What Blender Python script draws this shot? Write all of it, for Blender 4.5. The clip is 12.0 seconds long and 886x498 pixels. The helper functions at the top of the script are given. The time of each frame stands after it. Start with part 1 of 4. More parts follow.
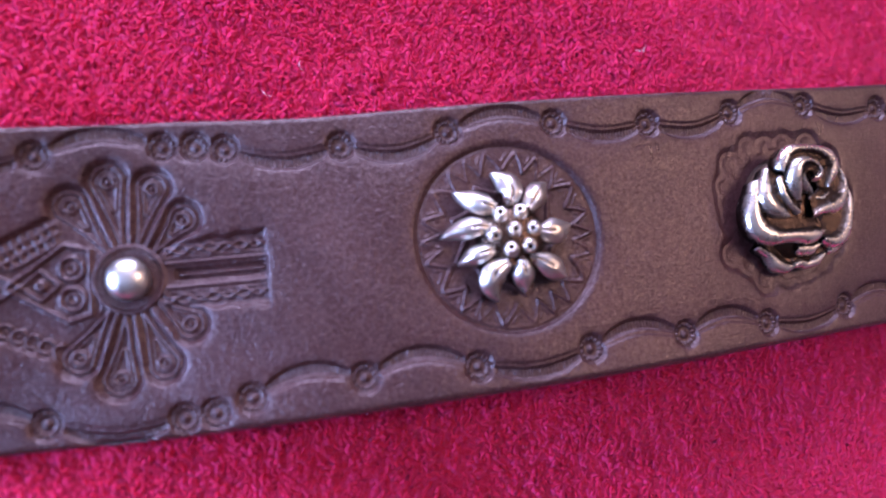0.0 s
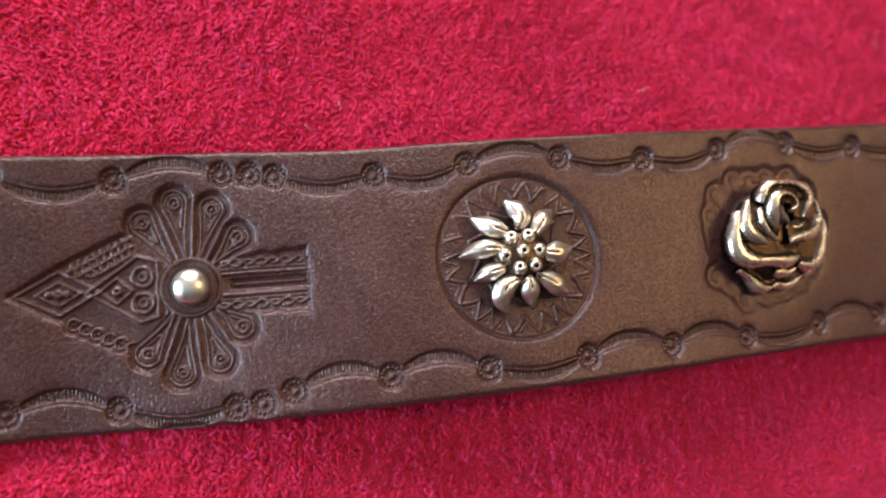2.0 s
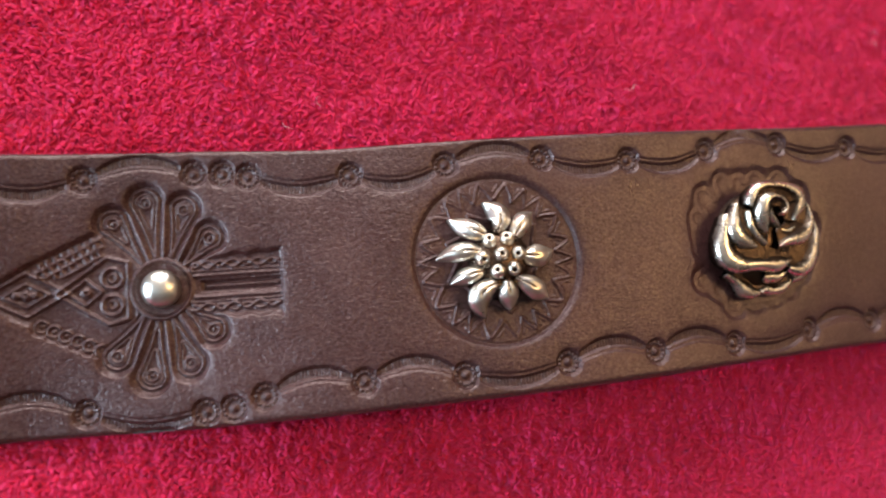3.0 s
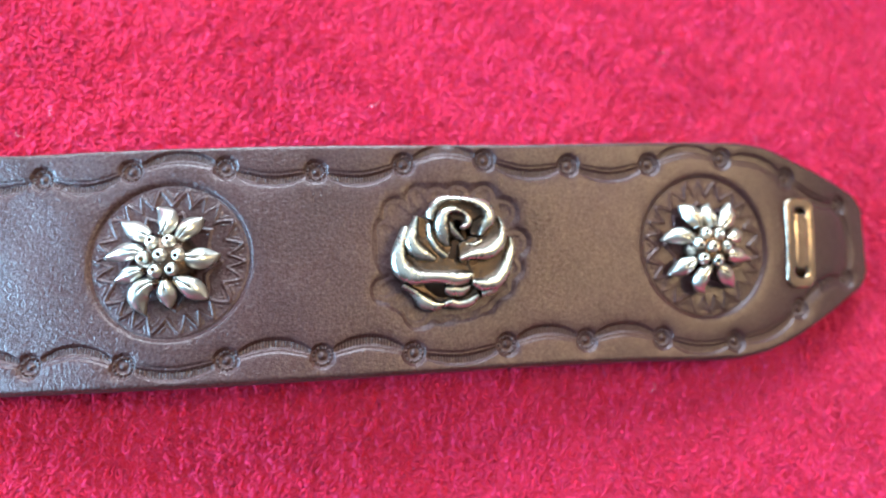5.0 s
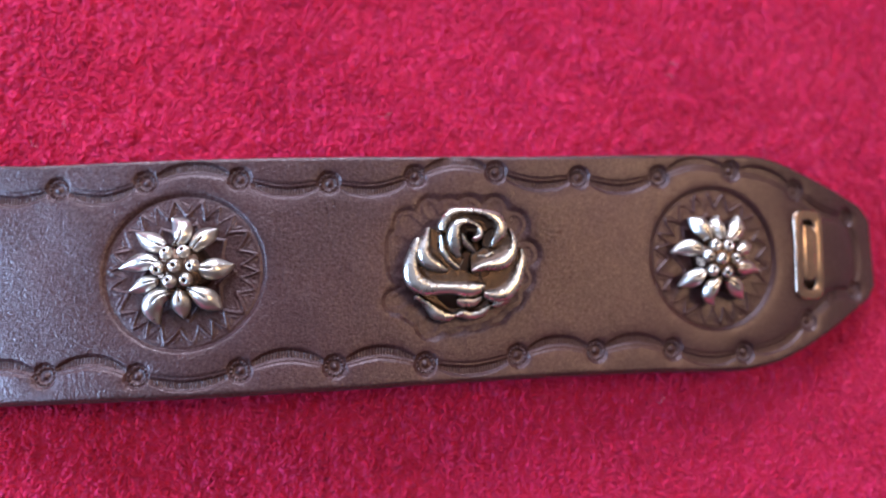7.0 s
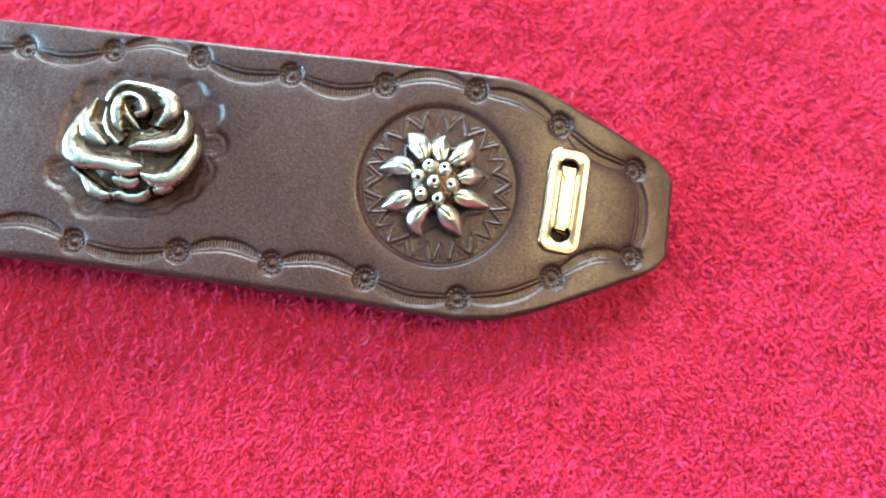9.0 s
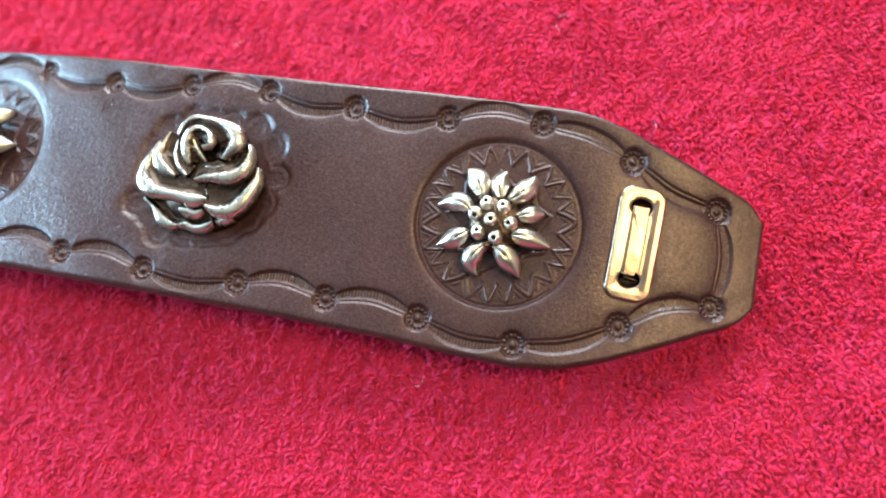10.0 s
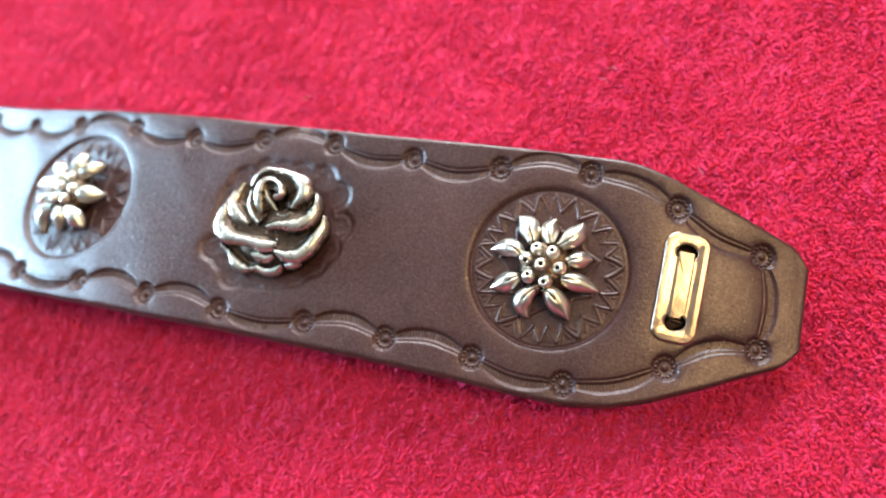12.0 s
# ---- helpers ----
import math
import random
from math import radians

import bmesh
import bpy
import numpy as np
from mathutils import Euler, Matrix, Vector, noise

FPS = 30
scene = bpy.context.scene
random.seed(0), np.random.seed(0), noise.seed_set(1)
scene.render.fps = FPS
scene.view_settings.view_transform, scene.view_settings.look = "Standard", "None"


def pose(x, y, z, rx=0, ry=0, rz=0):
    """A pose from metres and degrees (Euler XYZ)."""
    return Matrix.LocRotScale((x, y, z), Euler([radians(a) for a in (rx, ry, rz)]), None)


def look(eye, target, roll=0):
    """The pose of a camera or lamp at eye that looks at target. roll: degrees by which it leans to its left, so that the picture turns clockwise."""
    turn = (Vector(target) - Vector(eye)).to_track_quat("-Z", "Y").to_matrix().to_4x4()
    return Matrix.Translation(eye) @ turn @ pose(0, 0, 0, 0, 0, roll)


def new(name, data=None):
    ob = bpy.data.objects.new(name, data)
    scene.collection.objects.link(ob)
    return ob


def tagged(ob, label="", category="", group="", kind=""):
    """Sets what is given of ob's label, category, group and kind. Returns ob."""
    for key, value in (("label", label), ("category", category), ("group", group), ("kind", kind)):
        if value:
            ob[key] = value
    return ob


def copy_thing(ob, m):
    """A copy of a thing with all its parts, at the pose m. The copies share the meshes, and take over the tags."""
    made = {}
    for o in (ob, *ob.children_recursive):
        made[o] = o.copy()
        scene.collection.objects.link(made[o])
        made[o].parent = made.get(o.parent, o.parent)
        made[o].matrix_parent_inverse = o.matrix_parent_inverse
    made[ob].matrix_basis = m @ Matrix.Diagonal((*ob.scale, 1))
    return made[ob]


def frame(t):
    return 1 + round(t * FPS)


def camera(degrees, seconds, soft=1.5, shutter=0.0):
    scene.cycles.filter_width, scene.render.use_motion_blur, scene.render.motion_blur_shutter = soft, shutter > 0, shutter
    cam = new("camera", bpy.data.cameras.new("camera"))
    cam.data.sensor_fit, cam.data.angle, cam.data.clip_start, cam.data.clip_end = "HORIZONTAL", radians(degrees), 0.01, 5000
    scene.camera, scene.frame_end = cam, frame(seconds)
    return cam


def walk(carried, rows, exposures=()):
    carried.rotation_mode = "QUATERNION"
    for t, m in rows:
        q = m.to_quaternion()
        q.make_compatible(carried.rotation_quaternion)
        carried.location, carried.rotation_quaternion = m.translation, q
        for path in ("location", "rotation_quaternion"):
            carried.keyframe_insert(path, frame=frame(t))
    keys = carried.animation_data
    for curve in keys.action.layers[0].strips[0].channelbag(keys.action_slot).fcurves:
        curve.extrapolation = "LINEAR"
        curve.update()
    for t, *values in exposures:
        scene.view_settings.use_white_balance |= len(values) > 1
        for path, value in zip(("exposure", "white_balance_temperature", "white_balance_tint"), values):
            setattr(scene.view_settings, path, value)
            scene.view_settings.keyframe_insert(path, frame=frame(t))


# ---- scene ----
cam = camera(60.61, 12.0, soft=2.0, shutter=0.25)
cam.data.dof.use_dof, cam.data.dof.focus_distance, cam.data.dof.aperture_fstop = True, 0.130, 10.0
# seconds, place in metres, turn in degrees
PATH = [
    (0, -0.08900, -0.01817, 0.11788, 11.67, -17.31, -9.31),
    (0.5, -0.08930, -0.01783, 0.12696, 12.03, -17.38, -8.58),
    (1, -0.09011, -0.01500, 0.12618, 11.64, -17.00, -8.30),
    (1.5, -0.09377, -0.01800, 0.13375, 11.52, -16.36, -7.92),
    (2, -0.09482, -0.01920, 0.13410, 11.87, -16.44, -7.89),
    (2.5, -0.09476, -0.01780, 0.13341, 11.73, -15.98, -7.61),
    (3, -0.08841, -0.01842, 0.13300, 11.45, -15.72, -7.34),
    (3.5, -0.05205, -0.01807, 0.13704, 10.56, -14.61, -7.11),
    (3.7, -0.03591, -0.02070, 0.13822, 10.71, -13.93, -7.05),
    (4.2, -0.02023, -0.02786, 0.15100, 12.17, -9.87, -4.37),
    (5.3, -0.01580, -0.02988, 0.15461, 12.58, -8.72, -3.61),
    (5.5, -0.01677, -0.03015, 0.15386, 12.72, -8.64, -3.54),
    (6, -0.01677, -0.02619, 0.15340, 12.61, -8.49, -3.45),
    (6.5, -0.01885, -0.02829, 0.15353, 12.85, -8.78, -3.52),
    (6.7, -0.01854, -0.02815, 0.15545, 12.65, -8.82, -3.46),
    (7.75, -0.01563, -0.02874, 0.15542, 12.62, -8.60, -3.26),
    (8.3, 0.01784, -0.03549, 0.15503, 12.31, -6.06, -0.99),
    (8.5, 0.04030, -0.03658, 0.15006, 12.81, -4.82, 0.86),
    (9, 0.07255, -0.04607, 0.14034, 15.09, 1.11, 7.52),
    (9.5, 0.07877, -0.03483, 0.13387, 17.07, 7.38, 10.74),
    (10, 0.08554, -0.04041, 0.13310, 17.91, 10.64, 12.41),
    (10.5, 0.08715, -0.03927, 0.13504, 19.01, 11.87, 13.07),
    (11, 0.09028, -0.03873, 0.13972, 20.04, 13.77, 13.85),
    (11.5, 0.08829, -0.04018, 0.14020, 20.49, 14.64, 14.05),
    (12, 0.08811, -0.04056, 0.14084, 20.73, 14.78, 13.91),
]
# seconds, stops, kelvin, tint
LOOKS = [
    (0.0, 0.45, 5050, 46), (0.5, -0.1, 5100, 50), (1.2, -0.27, 5050, 50), (1.4, -0.11, 6260, 22), (1.6, 0.06, 6460, 15), (2.0, 0.35, 6660, 13), (3.0, 0.37, 6660, 14), (3.3, 0.61, 4860, 32),
    (3.7, 0.85, 4710, 32), (5.3, 1.29, 4910, -12), (6.0, 1.27, 4860, -13), (6.7, 0.41, 5260, 24), (8.3, 1.32, 5250, -17), (9.0, 1.45, 5000, -21), (10.0, 1.14, 5500, -6), (10.5, 1.12, 5550, -3),
    (11.0, 0.95, 5650, -1), (12.0, 1.13, 5750, -2),
]
walk(cam, [(t, pose(x, y, z, rx, ry, rz)) for t, x, y, z, rx, ry, rz in PATH], LOOKS)

# ---- world and light: an indoor room with two windows and a roof light ----
world = bpy.data.worlds.new("world")
scene.world = world
world.use_nodes = True
wn = world.node_tree
sky = wn.nodes.new("ShaderNodeTexSky")
sky.sky_type, sky.sun_disc, sky.sun_elevation, sky.sun_rotation = "NISHITA", False, radians(35), radians(60)
wn.links.new(sky.outputs[0], wn.nodes["Background"].inputs[0])
wn.nodes["Background"].inputs[1].default_value = 0.1

ROOM = (-1.7, 1.7, -1.9, 1.6, -0.74, 1.76)  # x, y, z limits of the room, the table's top near z = 0


def window_light(name, place, aim, w, h, power, colour):
    lamp = bpy.data.lights.new(name, "AREA")
    lamp.shape, lamp.size, lamp.size_y, lamp.energy, lamp.color = "RECTANGLE", w, h, power, colour
    ob = new(name, lamp)
    ob.matrix_world = look(place, aim)
    return ob


window_light("window_light_roof", (1.15, 0.17, 1.82), (1.15, 0.17, 0), 0.75, 0.62, 17, (1.0, 0.67, 0.28))
window_light("window_light_north", (-0.3, 1.68, 0.95), (-0.3, 0, 0.95), 1.7, 1.3, 63, (0.97, 0.98, 1.0))
window_light("window_light_west", (-1.78, 0.0, 0.45), (0, 0.0, 0.45), 1.05, 0.8, 66, (0.53, 0.77, 1.0))


# ---- materials ----
def mat(name, base=(0.5, 0.5, 0.5), rough=0.5, metal=0.0):
    m = bpy.data.materials.new(name)
    m.use_nodes = True
    b = m.node_tree.nodes["Principled BSDF"]
    b.inputs["Base Color"].default_value = (*base, 1)
    b.inputs["Roughness"].default_value = rough
    b.inputs["Metallic"].default_value = metal
    return m, m.node_tree, b


def node(nt, kind, **given):
    n = nt.nodes.new(kind)
    for k, v in given.items():
        n.inputs[k].default_value = v
    return n


def noise_fac(nt, scale, detail=4.0, rough=0.6, stretch=None):
    """A noise of that many waves a metre on the thing's own coordinates."""
    tc = nt.nodes.new("ShaderNodeTexCoord")
    n = node(nt, "ShaderNodeTexNoise", Scale=scale, Detail=detail, Roughness=rough)
    if stretch:
        mp = nt.nodes.new("ShaderNodeMapping")
        mp.inputs["Scale"].default_value = stretch
        nt.links.new(tc.outputs["Object"], mp.inputs[0])
        nt.links.new(mp.outputs[0], n.inputs["Vector"])
    else:
        nt.links.new(tc.outputs["Object"], n.inputs["Vector"])
    return n.outputs["Fac"]


def ramp(nt, fac, stops):
    r = nt.nodes.new("ShaderNodeValToRGB")
    while len(r.color_ramp.elements) < len(stops):
        r.color_ramp.elements.new(0.5)
    for e, (p, c) in zip(r.color_ramp.elements, stops):
        e.position, e.color = p, (*c, 1)
    nt.links.new(fac, r.inputs[0])
    return r.outputs[0]


def mixed(nt, fac, a, b, blend="MIX"):
    m = nt.nodes.new("ShaderNodeMix")
    m.data_type, m.blend_type = "RGBA", blend
    for value, key in ((fac, 0), (a, 6), (b, 7)):
        if isinstance(value, (int, float)):
            m.inputs[key].default_value = value
        elif isinstance(value, tuple):
            m.inputs[key].default_value = (*value, 1)
        else:
            nt.links.new(value, m.inputs[key])
    return m.outputs[2]


def bumped(nt, b, *layers):
    """Layers of (height socket, strength, metres)."""
    last = None
    for fac, strength, depth in layers:
        k = nt.nodes.new("ShaderNodeBump")
        k.inputs["Strength"].default_value, k.inputs["Distance"].default_value = strength, depth
        nt.links.new(fac, k.inputs["Height"])
        if last:
            nt.links.new(last, k.inputs["Normal"])
        last = k.outputs[0]
    nt.links.new(last, b.inputs["Normal"])


def leather_material():
    m, nt, b = mat("dark_leather", rough=0.4)
    big = noise_fac(nt, 55, 5, 0.65)
    fine = noise_fac(nt, 2600, 3, 0.65)
    fibre = noise_fac(nt, 800, 1, 0.5, (1.0, 0.18, 1.0))
    col = ramp(nt, big, [(0.3, (0.022, 0.0066, 0.0060)), (0.55, (0.033, 0.0098, 0.0086)), (0.75, (0.046, 0.0152, 0.0126))])
    col = mixed(nt, ramp(nt, fine, [(0.45, (0, 0, 0)), (0.75, (1, 1, 1))]), col, (0.055, 0.023, 0.021))
    nt.links.new(col, b.inputs["Base Color"])
    grain = noise_fac(nt, 3000, 2, 0.6)
    wax = noise_fac(nt, 1800, 3, 0.7)
    coarse = noise_fac(nt, 500, 2, 0.5)
    wear = mixed(nt, 0.5, ramp(nt, fibre, [(0.3, (0.26,) * 3), (0.7, (0.44,) * 3)]), ramp(nt, big, [(0.3, (0.26,) * 3), (0.7, (0.46,) * 3)]))
    nt.links.new(wear, b.inputs["Roughness"])
    # the pebbly grain is flattened towards the tip
    place = nt.nodes.new("ShaderNodeSeparateXYZ")
    nt.links.new(nt.nodes.new("ShaderNodeTexCoord").outputs["Object"], place.inputs[0])
    flat = node(nt, "ShaderNodeMapRange", **{"From Min": -0.06, "From Max": 0.06}).outputs[0]
    nt.links.new(place.outputs[0], flat.node.inputs[0])
    # waxed grain shines, the pores between do not
    shine = mixed(nt, flat, ramp(nt, wax, [(0.36, (0.3,) * 3), (0.52, (0.62,) * 3), (0.68, (1,) * 3)]), ramp(nt, wax, [(0.36, (0.42,) * 3), (0.54, (0.64,) * 3), (0.7, (0.84,) * 3)]))
    nt.links.new(shine, b.inputs["Specular IOR Level"])
    pebble = mixed(nt, flat, noise_fac(nt, 1500, 2, 0.6), (0.5, 0.5, 0.5))
    b.inputs["Specular Tint"].default_value = (1.0, 0.80, 0.76, 1)
    bumped(nt, b, (fibre, 0.2, 0.0002), (coarse, 0.15, 0.00015), (wax, 0.3, 0.00012), (pebble, 0.7, 0.00024), (grain, 0.5, 0.00013))
    return m


def edge_material():
    m, nt, b = mat("leather_edge", rough=0.6)
    fibre = noise_fac(nt, 900, 4, 0.7, (0.3, 1.0, 2.0))
    nt.links.new(ramp(nt, fibre, [(0.3, (0.012, 0.010, 0.010)), (0.7, (0.035, 0.027, 0.022))]), b.inputs["Base Color"])
    bumped(nt, b, (fibre, 0.5, 0.0003))
    return m


def silver_material(name, base, r0, r1, darkening=None):
    """Cast metal; the last colour is a darker one, mixed in where the mesh's own darkness value is high."""
    m, nt, b = mat(name, base, 0.2, 1.0)
    big = noise_fac(nt, 350, 4, 0.6)
    fine = noise_fac(nt, 2500, 3, 0.6)
    if not darkening:
        nt.links.new(ramp(nt, big, [(0.3, (r0,) * 3), (0.75, (r1,) * 3)]), b.inputs["Roughness"])
    col = ramp(nt, big, [(0.25, tuple(c * 0.72 for c in base)), (0.6, base)])
    if darkening:
        amount = nt.nodes.new("ShaderNodeAttribute")
        amount.attribute_name = "darkening"
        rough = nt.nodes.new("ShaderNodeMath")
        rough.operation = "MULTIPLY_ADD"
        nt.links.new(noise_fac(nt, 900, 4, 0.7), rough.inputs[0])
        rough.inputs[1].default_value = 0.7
        nt.links.new(amount.outputs["Fac"], rough.inputs[2])
        dark_share = ramp(nt, rough.outputs[0], [(0.62, (0, 0, 0)), (0.95, (1, 1, 1))])
        col = mixed(nt, dark_share, col, darkening)
        nt.links.new(mixed(nt, dark_share, ramp(nt, big, [(0.3, (r0,) * 3), (0.75, (r1,) * 3)]), (0.25,) * 3), b.inputs["Roughness"])
    nt.links.new(col, b.inputs["Base Color"])
    layers = [(big, 0.12, 0.0006), (fine, 0.12, 0.0001)]
    if darkening:  # the hollows keep the rough cast skin
        layers.append((mixed(nt, dark_share, (0, 0, 0), noise_fac(nt, 1100, 3, 0.65)), 0.45, 0.0006))
    bumped(nt, b, *layers)
    return m


def terry_material():
    m, nt, b = mat("red_terry", rough=0.95)
    info = nt.nodes.new("ShaderNodeNewGeometry")
    big = noise_fac(nt, 45, 3, 0.6)
    mid = noise_fac(nt, 230, 3, 0.6)
    col = ramp(nt, info.outputs["Random Per Island"], [(0.0, (0.81, 0.028, 0.074)), (0.35, (0.84, 0.033, 0.106)), (0.7, (0.86, 0.040, 0.157)), (1.0, (0.88, 0.068, 0.24))])
    col = mixed(nt, ramp(nt, big, [(0.35, (0, 0, 0)), (0.7, (0.5, 0.5, 0.5))]), col, (0.86, 0.033, 0.12))
    col = mixed(nt, ramp(nt, mid, [(0.45, (0, 0, 0)), (0.75, (0.6, 0.6, 0.6))]), col, (0.88, 0.053, 0.182))
    nt.links.new(col, b.inputs["Base Color"])
    b.inputs["Sheen Weight"].default_value = 0.6
    b.inputs["Sheen Roughness"].default_value = 0.5
    b.inputs["Sheen Tint"].default_value = (1.0, 0.27, 0.48, 1)
    b.inputs["Specular IOR Level"].default_value = 0.06
    bumped(nt, b, (noise_fac(nt, 5000, 2, 0.6), 0.6, 0.0002))
    # yarn lets light through
    glow = nt.nodes.new("ShaderNodeBsdfTranslucent")
    nt.links.new(col, glow.inputs[0])
    mix = nt.nodes.new("ShaderNodeMixShader")
    mix.inputs[0].default_value = 0.6
    nt.links.new(b.outputs[0], mix.inputs[1])
    nt.links.new(glow.outputs[0], mix.inputs[2])
    nt.links.new(mix.outputs[0], nt.nodes["Material Output"].inputs[0])
    return m


def plain_material(name, a, c, scale, rough):
    m, nt, b = mat(name, a, rough)
    n = noise_fac(nt, scale, 5, 0.6)
    nt.links.new(ramp(nt, n, [(0.3, a), (0.7, c)]), b.inputs["Base Color"])
    bumped(nt, b, (n, 0.2, 0.002))
    return m


LEATHER, EDGE = leather_material(), edge_material()
SILVER = silver_material("antique_silver", (0.70, 0.63, 0.53), 0.27, 0.42, (0.09, 0.055, 0.036))
# its last colour holds patina and the painted shade of the rose's hollows
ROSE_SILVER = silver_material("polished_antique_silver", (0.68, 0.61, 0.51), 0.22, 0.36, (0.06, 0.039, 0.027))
POLISHED = silver_material("polished_silver", (0.74, 0.69, 0.60), 0.26, 0.4)
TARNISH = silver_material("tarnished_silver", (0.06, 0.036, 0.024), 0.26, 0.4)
OPENING_DARK = silver_material("opening_dark", (0.09, 0.055, 0.04), 0.3, 0.5)
NICKEL = silver_material("nickel_plate", (0.34, 0.235, 0.165), 0.15, 0.27)
TERRY = terry_material()
PLASTER = plain_material("wall_plaster", (0.22, 0.165, 0.13), (0.28, 0.21, 0.165), 6, 0.8)
CEIL = plain_material("ceiling_paint", (0.33, 0.29, 0.26), (0.38, 0.34, 0.30), 5, 0.8)
REFLECTED_DARK = plain_material("reflected_dark_wall", (0.075, 0.036, 0.03), (0.095, 0.048, 0.04), 6, 0.7)
WOOD = plain_material("floor_wood", (0.16, 0.09, 0.05), (0.24, 0.14, 0.08), 9, 0.5)
FRAME = plain_material("window_frame_paint", (0.78, 0.77, 0.74), (0.82, 0.81, 0.78), 20, 0.5)


# ---- mesh helpers ----
def mesh_ob(name, me, material, parent=None, label=""):
    if material:
        me.materials.append(material)
    ob = new(name, me)
    if parent:
        ob.parent = parent
    if label:
        ob["label"] = label
    return ob


def part(name, bm, material, parent=None, label="", smooth=True):
    """One bmesh as one mesh object."""
    bmesh.ops.recalc_face_normals(bm, faces=bm.faces)
    me = bpy.data.meshes.new(name)
    bm.to_mesh(me)
    bm.free()
    if smooth:
        me.shade_smooth()
    return mesh_ob(name, me, material, parent, label)


def grid_mesh(name, points, close_v=False):
    """A mesh from an array of rows x columns x 3."""
    r, c = points.shape[:2]
    i = np.arange(r * c).reshape(r, c)
    if close_v:
        i = np.concatenate([i, i[:, :1]], 1)
    q = np.stack([i[:-1, :-1], i[1:, :-1], i[1:, 1:], i[:-1, 1:]], -1).reshape(-1, 4)
    me = bpy.data.meshes.new(name)
    me.vertices.add(r * c)
    me.vertices.foreach_set("co", points.reshape(-1).astype(np.float32))
    me.loops.add(q.size)
    me.loops.foreach_set("vertex_index", q.reshape(-1).astype(np.int32))
    me.polygons.add(len(q))
    me.polygons.foreach_set("loop_start", np.arange(0, q.size, 4, dtype=np.int32))
    me.polygons.foreach_set("use_smooth", np.ones(len(q), bool))
    me.update(calc_edges=True)
    return me


def smoothstep(a, b, x):
    t = np.clip((x - a) / (b - a), 0, 1)
    return t * t * (3 - 2 * t)


# ---- the strap's lie: millimetres ----
LIE = (15.5780, -3.7214, -8.2215, 14.0799, -2.8313, -9.4700)
TWIST = (0.06526, 0.18066, 0.03965, -0.14829)
XS = np.arange(-150.0, 125.0, 0.25)


def lie(x):
    q = np.clip(x, -118, 100) / 100
    z = sum(c * q**k for k, c in enumerate(LIE))
    return z - 0.36 * np.maximum(x - 100, 0)


def twist(x):
    q = np.clip(x, -118, 105) / 100
    return sum(c * q**k for k, c in enumerate(TWIST))


US = np.r_[0, np.cumsum(np.hypot(np.diff(XS), np.diff(lie(XS))))]
US += 0.3 - np.interp(0, XS, US)


def strap_point(u, v, h=0.0):
    """The place in metres of a point u along, v across and h above the strap's face."""
    u, v, h = np.broadcast_arrays(np.asarray(u, float), np.asarray(v, float), np.asarray(h, float))
    x = np.interp(u, US, XS)
    slope = (lie(x + 0.5) - lie(x - 0.5)) + (v + 1) * (twist(x + 0.5) - twist(x - 0.5))
    tilt = twist(x)
    n = np.stack([-slope, -tilt, np.ones_like(x)], -1)
    n /= np.linalg.norm(n, axis=-1, keepdims=True)
    p = np.stack([x, v, lie(x) + (v + 1) * tilt], -1) + h[..., None] * n
    return p / 1000


def strap_frame(u, v, turn=0.0, h=0.0):
    """The pose on the strap's face: x along, y across, z out of it, in metres."""
    o = strap_point(u, v, h)
    ex = strap_point(u + 1, v) - strap_point(u - 1, v)
    ey = strap_point(u, v + 1) - strap_point(u, v - 1)
    ez = np.cross(ex, ey)
    ex, ez = ex / np.linalg.norm(ex), ez / np.linalg.norm(ez)
    ey = np.cross(ez, ex)
    m = Matrix([(*r, p) for r, p in zip(np.stack([ex, ey, ez], 1), o)] + [(0, 0, 0, 1)])
    return m @ pose(0, 0, 0, 0, 0, turn)


TOP_EDGE = ((-150, 24.4), (-125, 24.0), (-108, 23.8), (-90, 23.0), (-71, 21.4), (-50, 21.1), (-34, 20.9), (-4, 20.6), (25, 20.5), (50, 20.9),
            (74, 21.1), (78, 20.6), (83.3, 19.2), (87, 17.8), (94.5, 15.4), (101, 13.3), (105.3, 12.1), (107.2, 10.6), (108.5, 7.6))
BOTTOM_EDGE = ((-150, -19.6), (-128, -20.3), (-112, -21.0), (-94, -22.0), (-75.6, -22.5), (-57, -22.9), (-37, -23.2), (-11, -23.2), (0, -23.0), (30, -22.8),
               (50, -23.0), (60, -23.4), (70, -23.5), (77.7, -22.3), (84.7, -19.7), (95, -14.7), (98.4, -12.8), (105.3, -9.4), (107.4, -7.6), (108.5, -4.6))


# ---- the room ----
def box_into(bm, lo, hi):
    c = [(a + b) / 2 for a, b in zip(lo, hi)]
    s = [b - a for a, b in zip(lo, hi)]
    bmesh.ops.create_cube(bm, size=1, matrix=Matrix.Translation(c) @ Matrix.Diagonal((*s, 1)))


def slab(name, lo, hi, material, kind="structure", label="", category=""):
    bm = bmesh.new()
    box_into(bm, lo, hi)
    return tagged(part(name, bm, material, smooth=False), label, category, kind=kind)


